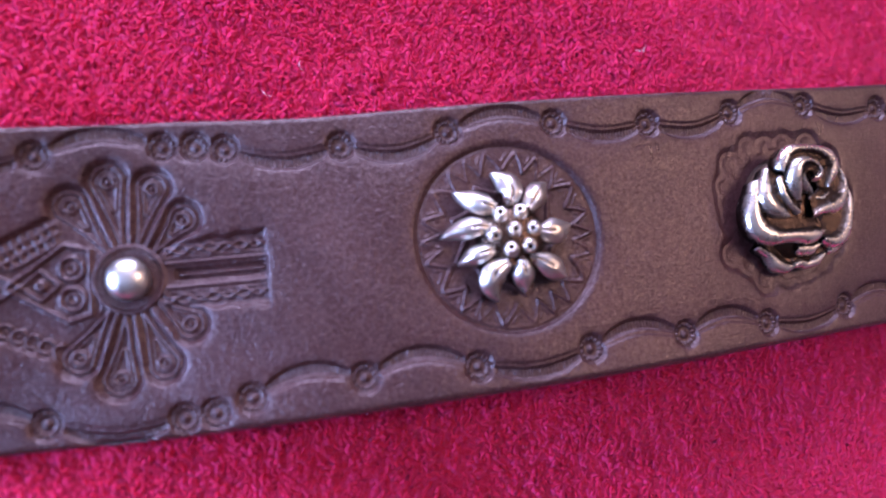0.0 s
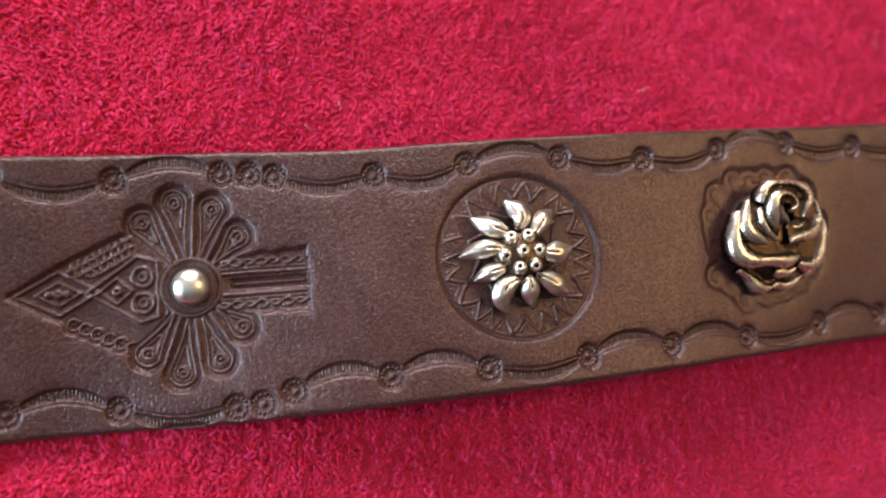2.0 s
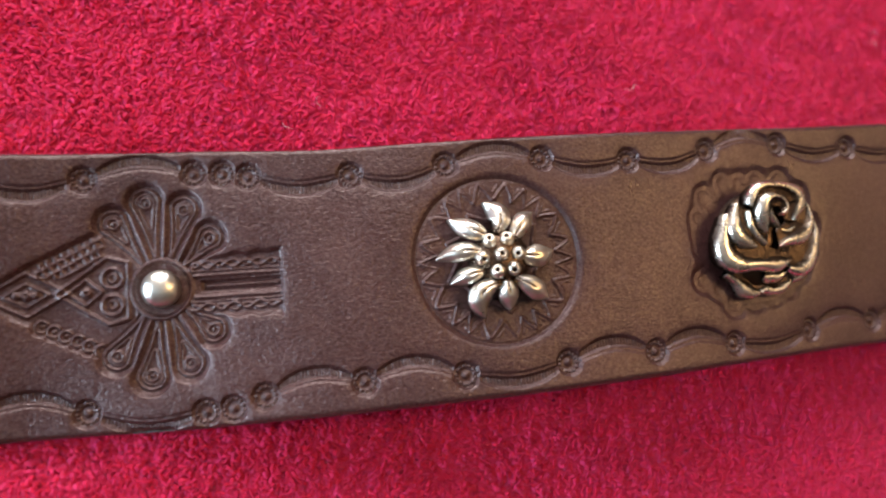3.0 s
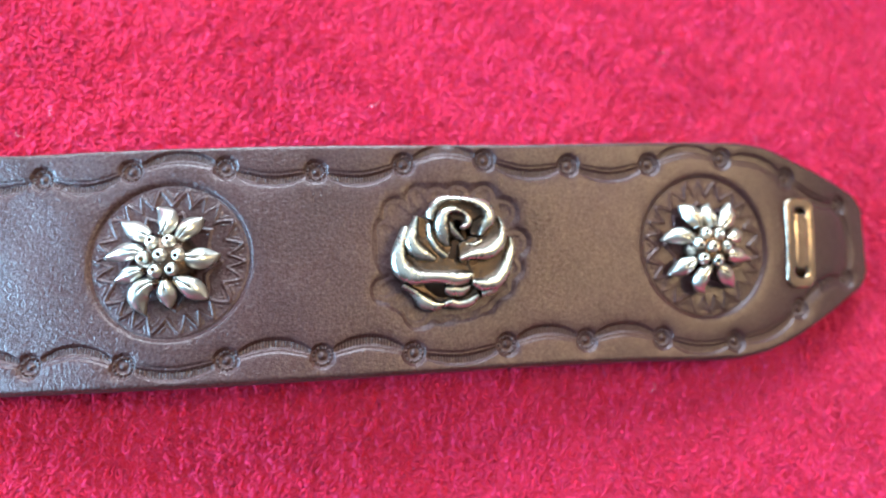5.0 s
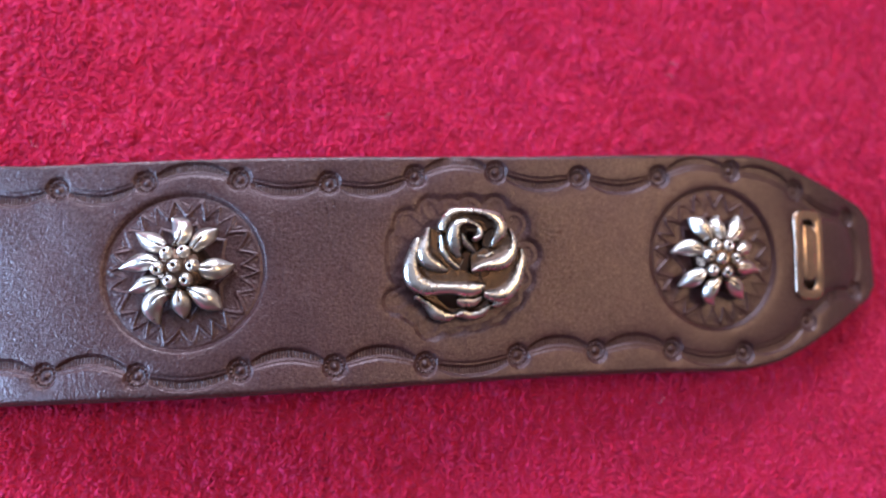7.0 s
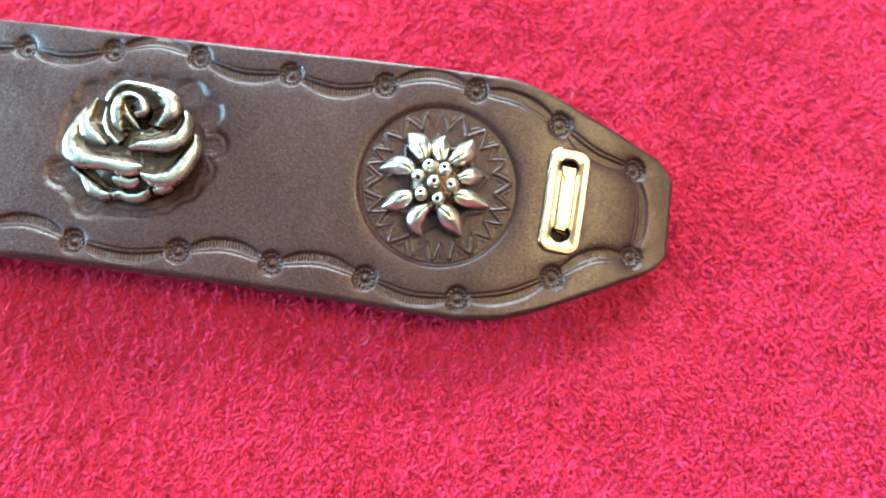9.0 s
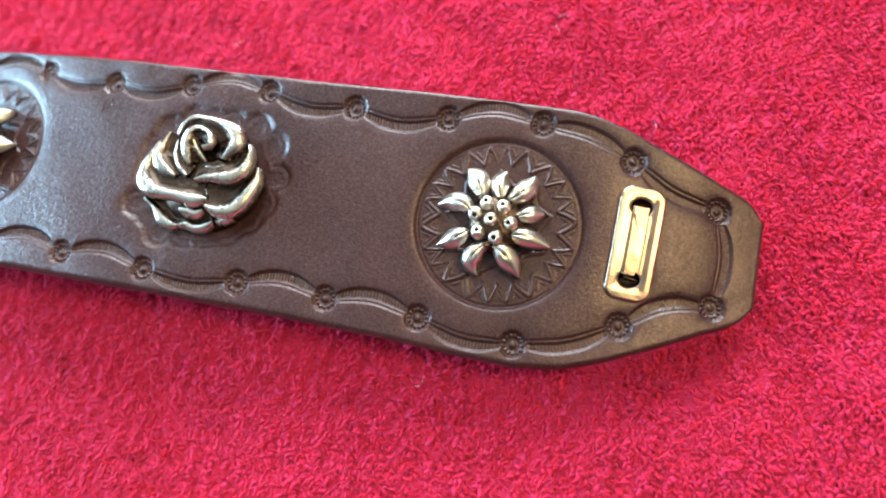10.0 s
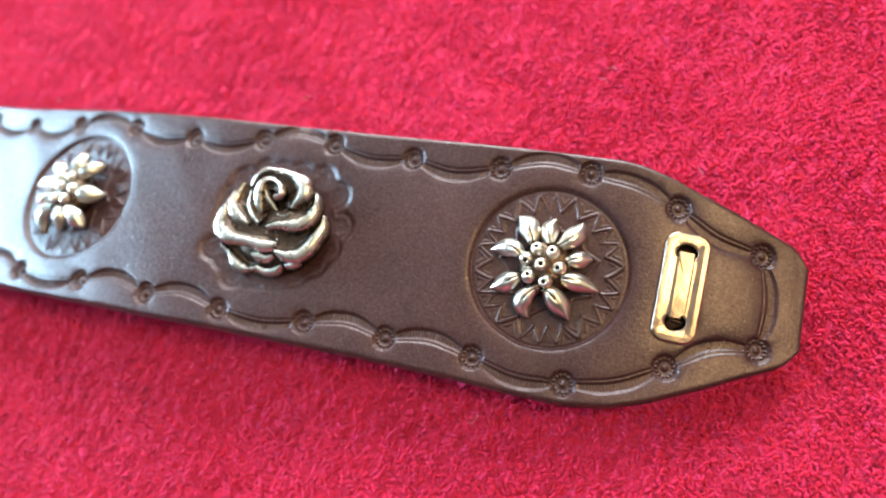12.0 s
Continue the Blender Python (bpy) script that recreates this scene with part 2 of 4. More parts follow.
def wall_with_window(name, axis, inner, thick, lo, hi, opening, label):
    """A wall across axis (0: x, 1: y) from its inner face outwards, with an opening (a0, a1, z0, z1)."""
    a0, a1, z0, z1 = opening
    bm = bmesh.new()
    near, far = min(inner, inner + thick), max(inner, inner + thick)
    for p0, p1, q0, q1 in ((lo, a0, ROOM[4], ROOM[5]), (a1, hi, ROOM[4], ROOM[5]), (a0, a1, ROOM[4], z0), (a0, a1, z1, ROOM[5])):
        if axis == 0:
            box_into(bm, (near, p0, q0), (far, p1, q1))
        else:
            box_into(bm, (p0, near, q0), (p1, far, q1))
    return tagged(part(name, bm, PLASTER, smooth=False), label, "wall", kind="structure")


def window_unit(name, axis, mid, opening, label):
    a0, a1, z0, z1 = opening
    base = tagged(new(name), label, "window", kind="structure")
    bars = [(a0, a0 + 0.05, z0, z1), (a1 - 0.05, a1, z0, z1), (a0 + 0.05, a1 - 0.05, z0, z0 + 0.05), (a0 + 0.05, a1 - 0.05, z1 - 0.05, z1),
            ((a0 + a1) / 2 - 0.025, (a0 + a1) / 2 + 0.025, z0 + 0.05, z1 - 0.05)]
    for p0, p1, q0, q1 in bars:
        bm = bmesh.new()
        if axis == 0:
            box_into(bm, (mid - 0.025, p0, q0), (mid + 0.025, p1, q1))
        else:
            box_into(bm, (p0, mid - 0.025, q0), (p1, mid + 0.025, q1))
        part("window_frame", bm, FRAME, base, smooth=False)
    return base


X0, X1, Y0, Y1, Z0, Z1 = ROOM
NORTH, WEST = (-1.2, 0.6, 0.25, 1.65), (-0.6, 0.6, -0.05, 0.95)
wall_with_window("wall_north", 1, Y1, 0.2, X0, X1, NORTH, "plain brown plaster wall with a window")
slab("wall_east", (X1, Y0, Z0), (X1 + 0.2, Y1, Z1), PLASTER, label="plain brown plaster wall", category="wall")
wall_with_window("wall_west", 0, X0, -0.2, Y0, Y1, WEST, "plain brown plaster wall with a window")
window_unit("window_1", 1, Y1 + 0.1, NORTH, "white painted window with two panes")
window_unit("window_2", 0, X0 - 0.1, WEST, "white painted window with two panes")
# unseen wall, coloured dark only to darken reflections in the metal and leather
slab("wall_south", (X0, Y0 - 0.2, Z0), (X1, Y0, Z1), REFLECTED_DARK, label="unseen wall, dark red-brown to darken reflections", category="wall")
slab("floor", (X0 - 0.2, Y0 - 0.2, Z0 - 0.1), (X1 + 0.2, Y1 + 0.2, Z0), WOOD, label="brown wooden floor", category="floor")
ROOF = (0.7, 1.6, -0.28, 0.52)
bm = bmesh.new()
for p0, p1, q0, q1 in ((X0 - 0.2, ROOF[0], Y0 - 0.2, Y1 + 0.2), (ROOF[1], X1 + 0.2, Y0 - 0.2, Y1 + 0.2), (ROOF[0], ROOF[1], Y0 - 0.2, ROOF[2]), (ROOF[0], ROOF[1], ROOF[3], Y1 + 0.2)):
    box_into(bm, (p0, q0, Z1), (p1, q1, Z1 + 0.1))
tagged(part("ceiling", bm, CEIL, smooth=False), "grey-brown painted ceiling with a roof light opening", "ceiling", kind="structure")

table = tagged(new("table"), "plain brown wooden table under the red towel", "table")
TABLE_Z = -0.016
bm = bmesh.new()
box_into(bm, (-0.6, -0.4, TABLE_Z - 0.03), (0.6, 0.4, TABLE_Z))
part("tabletop", bm, WOOD, table, smooth=False)
for sx in (-1, 1):
    for sy in (-1, 1):
        bm = bmesh.new()
        box_into(bm, (sx * 0.55 - 0.03, sy * 0.35 - 0.03, Z0), (sx * 0.55 + 0.03, sy * 0.35 + 0.03, TABLE_Z - 0.03))
        part("leg", bm, WOOD, table, smooth=False)

# ---- the leather strap ----
STEP = 0.165
UA = np.arange(-140.0, 108.6, STEP)
NV = 255
TOPV = np.interp(UA, *zip(*TOP_EDGE))
BOTV = np.interp(UA, *zip(*BOTTOM_EDGE))
for _ in range(3):  # soften the corners of the outline
    TOPV = np.convolve(np.pad(TOPV, 5, "edge"), np.ones(11) / 11, "valid")
    BOTV = np.convolve(np.pad(BOTV, 5, "edge"), np.ones(11) / 11, "valid")
ROW = np.linspace(0, 1, NV)
UG = np.repeat(UA[:, None], NV, 1)
VG = BOTV[:, None] + (TOPV - BOTV)[:, None] * ROW
DEEP = np.zeros_like(UG)  # how deep the stamps press, mm


def region(u0, u1):
    a, b = np.searchsorted(UA, (u0, u1))
    return slice(max(a - 1, 0), b + 1)


def press(s, depth):
    DEEP[s] = np.maximum(DEEP[s], depth)


def raise_by(s, height):
    DEEP[s] -= np.maximum(height, 0)


def ridge(d, half, height):
    return height * (1 - smoothstep(0.35 * half, half, np.abs(d)))


def segment_distance(u, v, a, b):
    au, av, bu, bv = a[0], a[1], b[0] - a[0], b[1] - a[1]
    t = np.clip(((u - au) * bu + (v - av) * bv) / (bu * bu + bv * bv), 0, 1)
    return np.hypot(u - au - t * bu, v - av - t * bv), t


def polyline_distance(u, v, pts, closed=False):
    pts = list(pts) + ([pts[0]] if closed else [])
    return np.min([segment_distance(u, v, a, b)[0] for a, b in zip(pts, pts[1:])], axis=0)


def polygon_depth(u, v, pts):
    """Distance to a closed outline, negative inside."""
    d = polyline_distance(u, v, pts, True)
    inside = np.zeros(u.shape, bool)
    for (au, av), (bu, bv) in zip(pts, list(pts[1:]) + [pts[0]]):
        cross = (av > v) != (bv > v)
        at = au + (v - av) * (bu - au) / (bv - av if abs(bv - av) > 1e-9 else 1e-9)
        inside ^= cross & (u < at)
    return np.where(inside, -d, d)


def stamp_rosette(uc, vc, turn):
    s = region(uc - 3.4, uc + 3.4)
    u, v = UG[s] - uc, VG[s] - vc
    r, a = np.hypot(u, v), np.arctan2(v, u) + turn
    scallop = 1.93 + 0.06 * np.cos(13 * a)
    DEEP[s] *= smoothstep(1.7, 2.2, r)
    press(s, 0.66 * (1 - smoothstep(scallop - 0.2, scallop + 0.55, r)))
    k = np.round(a / (2 * np.pi / 13)) * (2 * np.pi / 13)
    bead = np.hypot(r * np.cos(a) - 1.53 * np.cos(k), r * np.sin(a) - 1.53 * np.sin(k))
    raise_by(s, 0.66 * np.exp(-((bead / 0.23) ** 2)) * (r < 2.3))
    raise_by(s, 0.45 * (1 - smoothstep(0.2, 0.8, r)))


def stamp_arc(p, q, bulge):
    """A striated crescent from rosette p to rosette q; bulge: how far its middle stands off the chord (to the left of p to q)."""
    (pu, pv), (qu, qv) = p, q
    length = math.hypot(qu - pu, qv - pv)
    eu, ev = (qu - pu) / length, (qv - pv) / length
    pad = abs(bulge) + 2.5
    s = region(min(pu, qu) - pad, max(pu, qu) + pad)
    u, v = UG[s] - pu, VG[s] - pv
    along, off = u * eu + v * ev, -u * ev + v * eu
    t = along / length
    hump = np.clip(4 * t * (1 - t), 0, 1)
    d = off - bulge * (1.12 * hump - 0.12)
    half = 0.2 + 0.62 * smoothstep(0.2, 0.95, hump)
    on = smoothstep(0.1, 0.15, t) * (1 - smoothstep(0.85, 0.9, t))
    side = np.sign(bulge) * d / half  # 1 at the outer rim of the bow
    inside = (1 - smoothstep(0.65 * half, half + 0.38, np.abs(d))) * on
    amount = 1 - 0.78 * smoothstep(20, 75, UG[s])  # the striae fade towards the tip
    stria = 0.5 + 0.5 * np.cos(2 * np.pi * t * round(length / 0.56))
    press(s, inside * (0.36 + 0.14 * np.abs(side) ** 3 + 0.28 * stria * amount))
    # the second, finer line that follows the bow on its hollow side
    press(s, 0.2 * on * (1 - smoothstep(0.05, 0.4, np.abs(d + np.sign(bulge) * (half + 0.55)))) * smoothstep(0.1, 0.5, hump))


TOP_ROSETTES = [(-144.5, 19.8), (-127.1, 21.0), (-108.8, 19.5), (-91.5, 19.3), (-86.9, 18.8), (-82.7, 17.9), (-65.8, 16.4), (-49.4, 16.8), (-32.2, 16.7), (-15.6, 15.5), (1.0, 16.6), (17.1, 17.3), (34.3, 16.2), (51.7, 16.4), (68.4, 17.7), (84.5, 14.0), (100.1, 8.9)]
TOP_BULGE = [-2.6, -2.9, 2.6, 0, 0, -2.4, -2.7, 2.5, -2.2, -2.4, 2.6, -2.2, -2.4, 2.5, 1.7, -2.0]
BOTTOM_ROSETTES = [(-145.0, -17.4), (-126.8, -16.2), (-110.4, -17.6), (-92.2, -19.6), (-87.9, -19.6), (-82.7, -18.3), (-66.8, -17.9), (-50.3, -18.9), (-32.3, -18.9), (-15.4, -19.0), (1.5, -19.3), (19.7, -18.5), (36.1, -18.3), (52.8, -18.6), (69.5, -19.9), (86.2, -13.6), (101.2, -7.2)]
BOTTOM_BULGE = [2.5, 2.9, -2.4, 0, 0, 2.6, 2.8, -2.2, 2.6, 2.6, -2.0, 2.4, 2.3, -2.0, -1.9, 2.2]
for spots, bulges in ((TOP_ROSETTES, TOP_BULGE), (BOTTOM_ROSETTES, BOTTOM_BULGE)):
    for p, q, bulge in zip(spots, spots[1:], bulges):
        if bulge:
            stamp_arc(p, q, bulge)
stamp_arc(TOP_ROSETTES[-1], BOTTOM_ROSETTES[-1], 1.9)


def stamp_ring(uc, vc, radius, turn):
    s = region(uc - radius - 1.5, uc + radius + 1.5)
    u, v = UG[s] - uc, VG[s] - vc
    r, a = np.hypot(u, v) * 14.3 / radius, np.arctan2(v, u) + turn
    press(s, 0.42 * (1 - smoothstep(13.7, 14.9, r)))
    press(s, 0.62 * (1 - smoothstep(0.05, 0.6, np.abs(r - 13.9))))
    teeth = 22
    turns = a * teeth / (2 * np.pi)
    turns = turns + 0.16 * np.sin(1.7 * turns)
    tri = np.abs(turns % 1 - 0.5) * 2
    band = smoothstep(9.9, 10.2, r) * (1 - smoothstep(13.1, 13.4, r))
    # a zigzag of fine raised lines, and a smaller chevron nested in each of its outer and inner corners
    gap = 0.5 + 0.5 * smoothstep(-0.5, 0.4, np.sin(3.1 * turns + 1.0) + np.sin(1.3 * turns) + 0.4)  # some teeth were struck more lightly
    raise_by(s, band * gap * ridge((r - (10.1 + 3.1 * tri)) * 0.47, 0.32, 0.34))
    raise_by(s, band * gap * ridge((r - (11.5 + 3.1 * tri)) * 0.47, 0.2, 0.17) * (r < 12.9))
    raise_by(s, band * gap * ridge((r - (8.8 + 3.1 * tri)) * 0.47, 0.14, 0.15) * (r > 10.3) * (tri > 0.62))
    # a star of pointed leaves under the flower
    leaf = np.abs((a * 9 / (2 * np.pi)) % 1 - 0.5) * 2
    star = r - (8.3 + 2.1 * leaf**1.6)
    press(s, 0.5 * (1 - smoothstep(-0.9, 0.5, star)))
    raise_by(s, ridge(star + 1.5, 0.6, 0.3) * (r > 6))


RINGS = ((-42.3, -0.4, 14.6, 0.05), (63.6, -0.4, 14.5, 0.4))
for uc, vc, radius, turn in RINGS:
    stamp_ring(uc, vc, radius, turn)

# the palmette stamp, in coordinates along its own axis
PALM, PALM_TURN = (-97.9, 0.8), radians(-2.4)


def palm_axes(s):
    u, v = UG[s] - PALM[0], VG[s] - PALM[1]
    c, n = math.cos(PALM_TURN), math.sin(PALM_TURN)
    return u * c + v * n, -u * n + v * c


def stamp_loop(end, r_end):
    """A teardrop loop from the middle of the palmette to end, with a double outline and a curl."""
    s = region(PALM[0] - 12, PALM[0] + 14)
    a, b = palm_axes(s)
    far = math.hypot(*end)
    start = (end[0] / far * 4.6, end[1] / far * 4.6)
    d, t = segment_distance(a, b, start, end)
    d = d - (0.7 + (r_end - 0.7) * t**1.5)
    press(s, 0.76 * (1 - smoothstep(-0.25, 0.8, d)))
    raise_by(s, ridge(d + 0.62, 0.34, 0.42))
    raise_by(s, ridge(d + 1.3, 0.24, 0.3) * (t > 0.55))
    e = np.hypot(a - end[0], b - end[1])
    raise_by(s, ridge(e - 0.85, 0.3, 0.4) + ridge(e, 0.45, 0.4))


KITE = ((-27.4, 0.0), (-19.2, 5.0), (-9.6, 9.7), (-4.0, 5.6), (-4.0, -5.2), (-9.4, -9.4), (-19.8, -4.4))
s = region(-128, -101)
a, b = palm_axes(s)
d = polygon_depth(a, b, KITE)
press(s, 0.55 * (1 - smoothstep(-0.3, 0.7, d)))
for frame_pts, half, height in (
    (((-26.6, 0), (-20.2, 3.6), (-14.2, 0.2), (-20.2, -3.3)), 0.36, 0.4),
    (((-23.6, 0), (-20.2, 1.9), (-17.0, 0.1), (-20.2, -1.8)), 0.3, 0.34),
    (((-16.2, 0.1), (-8.4, 5.6), (-5.2, 4.6), (-5.2, -4.4), (-8.2, -5.2)), 0.4, 0.42),
    (((-14.2, 0.1), (-11.6, 2.2), (-9.2, 0.1), (-11.6, -2.0)), 0.34, 0.4),
):
    raise_by(s, ridge(polyline_distance(a, b, frame_pts, True), half, height))
for ca, cb, r in ((-7.6, 2.2, 1.6), (-7.6, -2.1, 1.6), (-11.6, 0.1, 0.55), (-20.3, 0.1, 0.5), (-21.7, 0.1, 0.35), (-19.0, 0.1, 0.35)):
    e = np.hypot(a - ca, b - cb)
    raise_by(s, ridge(e - r, 0.36, 0.42) + ridge(e - r * 0.4, 0.25, 0.3))
for k in range(6):  # small curls along the lower flank, a net along the upper one
    ca, cb = -18.2 + 1.75 * k, -4.9 - 0.86 * k
    e = np.hypot(a - ca, b - cb)
    press(s, 0.66 * (1 - smoothstep(1.15, 1.75, e)))
    raise_by(s, ridge(e - 0.9, 0.3, 0.45) + ridge(e, 0.32, 0.35))
net = smoothstep(0.1, 0.4, b - 0.49 * (a + 28) + 4.2) * (1 - smoothstep(-0.6, -0.3, d)) * smoothstep(-19.6, -18.6, a) * (1 - smoothstep(-9.5, -8.5, a)) * (b > 2.6)
p1, p2 = (a * 0.9 + b * 0.45), (a * 0.2 - b * 1.0)
raise_by(s, net * 0.3 * np.maximum(ridge((p1 / 1.25) % 1 - 0.5, 0.3, 1), ridge(((p1 * 0.3 + p2) / 1.25) % 1 - 0.5, 0.3, 1)))

for end, r in (((-7.4, 11.0), 2.6), ((-2.3, 14.2), 2.75), ((3.8, 12.8), 2.6), ((7.8, 7.9), 2.5), ((8.0, -7.1), 2.5), ((4.2, -12.2), 2.6), ((-1.8, -13.8), 2.75), ((-7.1, -10.4), 2.6)):
    stamp_loop(end, r)

s = region(-98, -77)
a, b = palm_axes(s)
wave = 4.8 + 0.14 * np.sin(a * 1.7) + 0.25 * smoothstep(13, 18, a) - 0.5 * (1 - smoothstep(8, 11, a))
inside = smoothstep(4.5, 5.2, a) * (1 - smoothstep(19.3, 19.6, a)) * (1 - smoothstep(wave - 0.2, wave + 0.6, np.abs(b)))
press(s, 0.6 * inside)
raise_by(s, inside * (ridge(np.abs(b) - 1.75, 0.34, 0.4) + ridge(np.abs(b) - 3.4 - 0.5 * np.sin(a * 1.5), 0.3, 0.4) + ridge(np.abs(b) - 3.6 + 0.5 * np.sin(a * 1.5), 0.26, 0.3) + ridge(np.abs(b) - 2.5, 0.2, 0.25)))
press(s, 1.15 * smoothstep(6.0, 6.4, a) * (1 - smoothstep(19.0, 19.4, a)) * (1 - smoothstep(0.75, 1.1, np.abs(b))))
raise_by(s, 0.45 * smoothstep(6.6, 7.0, a) * (1 - smoothstep(18.6, 19.0, a)) * (1 - smoothstep(0.1, 0.55, np.abs(b))))
s = region(-106, -91)
a, b = palm_axes(s)
r = np.hypot(a, b)
press(s, 0.75 * (1 - smoothstep(5.0, 5.5, r)))
raise_by(s, ridge(r - 4.7, 0.5, 0.6))

# the rose stamp: a ring of wavy petals pressed round the rose
ROSE = (9.8, -1.3)
ROSE_LOBES = ((3.5, 10.4, 2.0), (7.3, 10.4, 1.9), (11.4, 10.3, 2.3), (16.6, 10.2, 2.3), (20.3, 7.0, 2.6), (22.4, 1.1, 2.5), (21.3, -3.7, 2.2), (19.1, -7.2, 2.2), (15.6, -9.9, 2.2),
              (-0.8, 7.6, 2.4), (-2.7, 4.0, 2.0), (-2.8, 1.1, 1.9), (-2.7, -1.8, 2.0), (-3.6, -7.5, 2.2), (-0.4, -9.4, 1.9), (2.6, -12.3, 2.4), (7.6, -11.6, 2.3), (11.7, -11.0, 2.2))
s = region(-9, 30)
u, v = UG[s], VG[s]
body = np.hypot(u - ROSE[0], v - ROSE[1]) - 10.6
lobes = []
for cu, cv, r in ROSE_LOBES:  # each pressed petal narrows towards the middle of the rose
    far = math.hypot(cu - ROSE[0], cv - ROSE[1])
    e, t = segment_distance(u, v, (cu, cv), (cu - (cu - ROSE[0]) / far * 4, cv - (cv - ROSE[1]) / far * 4))
    lobes.append(e - r * (1 - 0.08 * t))
lobes = -0.7 * np.log(np.sum(np.exp(-np.stack(lobes) / 0.7), axis=0))  # neighbours run softly into one another
d = np.minimum(lobes, body)
press(s, 0.36 * (1 - smoothstep(-0.4, 0.9, d)))
raise_by(s, np.where(body > 0.6, ridge(np.minimum(lobes, body - 1.7) + 0.75, 0.6, 0.08), 0))

for k, (uc, vc) in enumerate(TOP_ROSETTES + BOTTOM_ROSETTES):
    stamp_rosette(uc, vc, 0.7 * k)

# slots punched for the metal plate
PLATE = (86.7, 0.3)
for vc in (6.5, -5.8):
    s = region(83, 92)
    e = np.hypot((UG[s] - 86.6) / 1.8, (VG[s] - vc) / 1.4)
    press(s, 1.8 * (1 - smoothstep(0.9, 1.1, e)))


def blurred(f, n):
    k = np.ones(2 * n + 1) / (2 * n + 1)
    for _ in range(2):
        f = np.apply_along_axis(lambda c: np.convolve(np.pad(c, n, "edge"), k, "valid"), 0, f)
        f = np.apply_along_axis(lambda c: np.convolve(np.pad(c, n, "edge"), k, "valid"), 1, f)
    return f


WELL = np.maximum(DEEP, 0)
DEEP = DEEP + 0.45 * blurred(WELL, 4) + 0.6 * blurred(WELL, 10) + 0.5 * blurred(WELL, 22)
DEEP = DEEP + smoothstep(66, 86, UG) * (0.7 * blurred(WELL, 15) - 0.2 * WELL)
EDGE_D = np.minimum(np.minimum((VG - BOTV[:, None]), (TOPV[:, None] - VG)), (UA[-1] - UG) + 0.02)
q = np.clip(1 - EDGE_D / 1.0, 0, 1)
HEIGHT = -DEEP - 0.85 * (1 - np.sqrt(np.maximum(1 - q * q, 0)))
HEIGHT += (0.1 - 0.06 * smoothstep(-60, 0, UG)) * (np.sin(UG * 0.21 + 1.3) * np.sin(VG * 0.17 + 0.4) + 0.6 * np.sin(UG * 0.43 + VG * 0.31))
THICK = 3.5

strap = tagged(new("leather_strap"), "dark brown stamped leather strap with silver flower studs", "strap")


def strap_mesh():
    top = strap_point(UG, VG, HEIGHT)
    rim = []
    for side, h in ((1, -1.5), (1, -2.4), (0.9, -3.2), (0.2, -THICK), (-6, -THICK), (-16, -THICK)):
        rim.append(strap_point(UA, TOPV + 0.18 * side if side > -1 else TOPV + side * 0.9, np.full_like(UA, h)))
    for side, h in ((-16, -THICK), (-6, -THICK), (0.2, -THICK), (0.9, -3.2), (1, -2.4), (1, -1.5)):
        rim.append(strap_point(UA, BOTV - 0.18 * side if side > -1 else BOTV - side * 0.9, np.full_like(UA, h)))
    pts = np.concatenate([top, np.stack(rim, 1)], 1)
    # the cut end: the section closes towards its middle plane
    mid = strap_point(np.full(pts.shape[1], UA[-1] + 0.12), np.r_[VG[-1], np.linspace(TOPV[-1], BOTV[-1], 12)], np.full(pts.shape[1], -1.9))
    cap = [pts[-1] * (1 - k) + mid * k for k in (0.25, 0.6, 1.0)]
    start = strap_point(np.full(pts.shape[1], UA[0]), np.r_[VG[0], np.linspace(TOPV[0], BOTV[0], 12)], np.full(pts.shape[1], -1.9))
    return grid_mesh("strap_body", np.concatenate([start[None], pts, np.stack(cap)], 0), close_v=True)


me = strap_mesh()
me.materials.append(LEATHER)
me.materials.append(EDGE)
rows_all = NV + 12
index = np.arange(len(me.polygons))
column, line = index % rows_all, index // rows_all
me.polygons.foreach_set("material_index", ((column >= NV - 1) | (line >= len(UA) + 1)).astype(np.int32))
body = mesh_ob("strap_body", me, None, strap, "dark brown leather with stamped scallops, rosettes and palmette")


# ---- metal studs on the strap (local millimetres: x along, y across, z up) ----
def lathe(profile, n=40):
    """A turned body from (radius, height) points, in metres from mm."""
    pts = np.array([[(r * np.cos(t), r * np.sin(t), z) for t in np.arange(n) * 2 * np.pi / n] for r, z in profile]) / 1000
    return grid_mesh("turned", pts, close_v=True)


def dome_stud():
    a = np.linspace(0, np.pi / 2, 14)
    prof = [(3.05 * np.sin(t) + 0.001, 0.3 + 2.2 * np.cos(t)) for t in a] + [(3.1, 0.1), (3.0, -0.9)]
    ob = mesh_ob("dome_stud", lathe(prof), POLISHED, strap, "small round polished silver dome stud")
    ob.matrix_basis = strap_frame(*PALM, 0, -0.55)


def with_darkening(me, values):
    """Stores on the mesh how far each vertex goes over to the darker colour."""
    me.attributes.new("darkening", "FLOAT", "POINT").data.foreach_set("value", np.asarray(values, np.float32).reshape(-1))
    return me


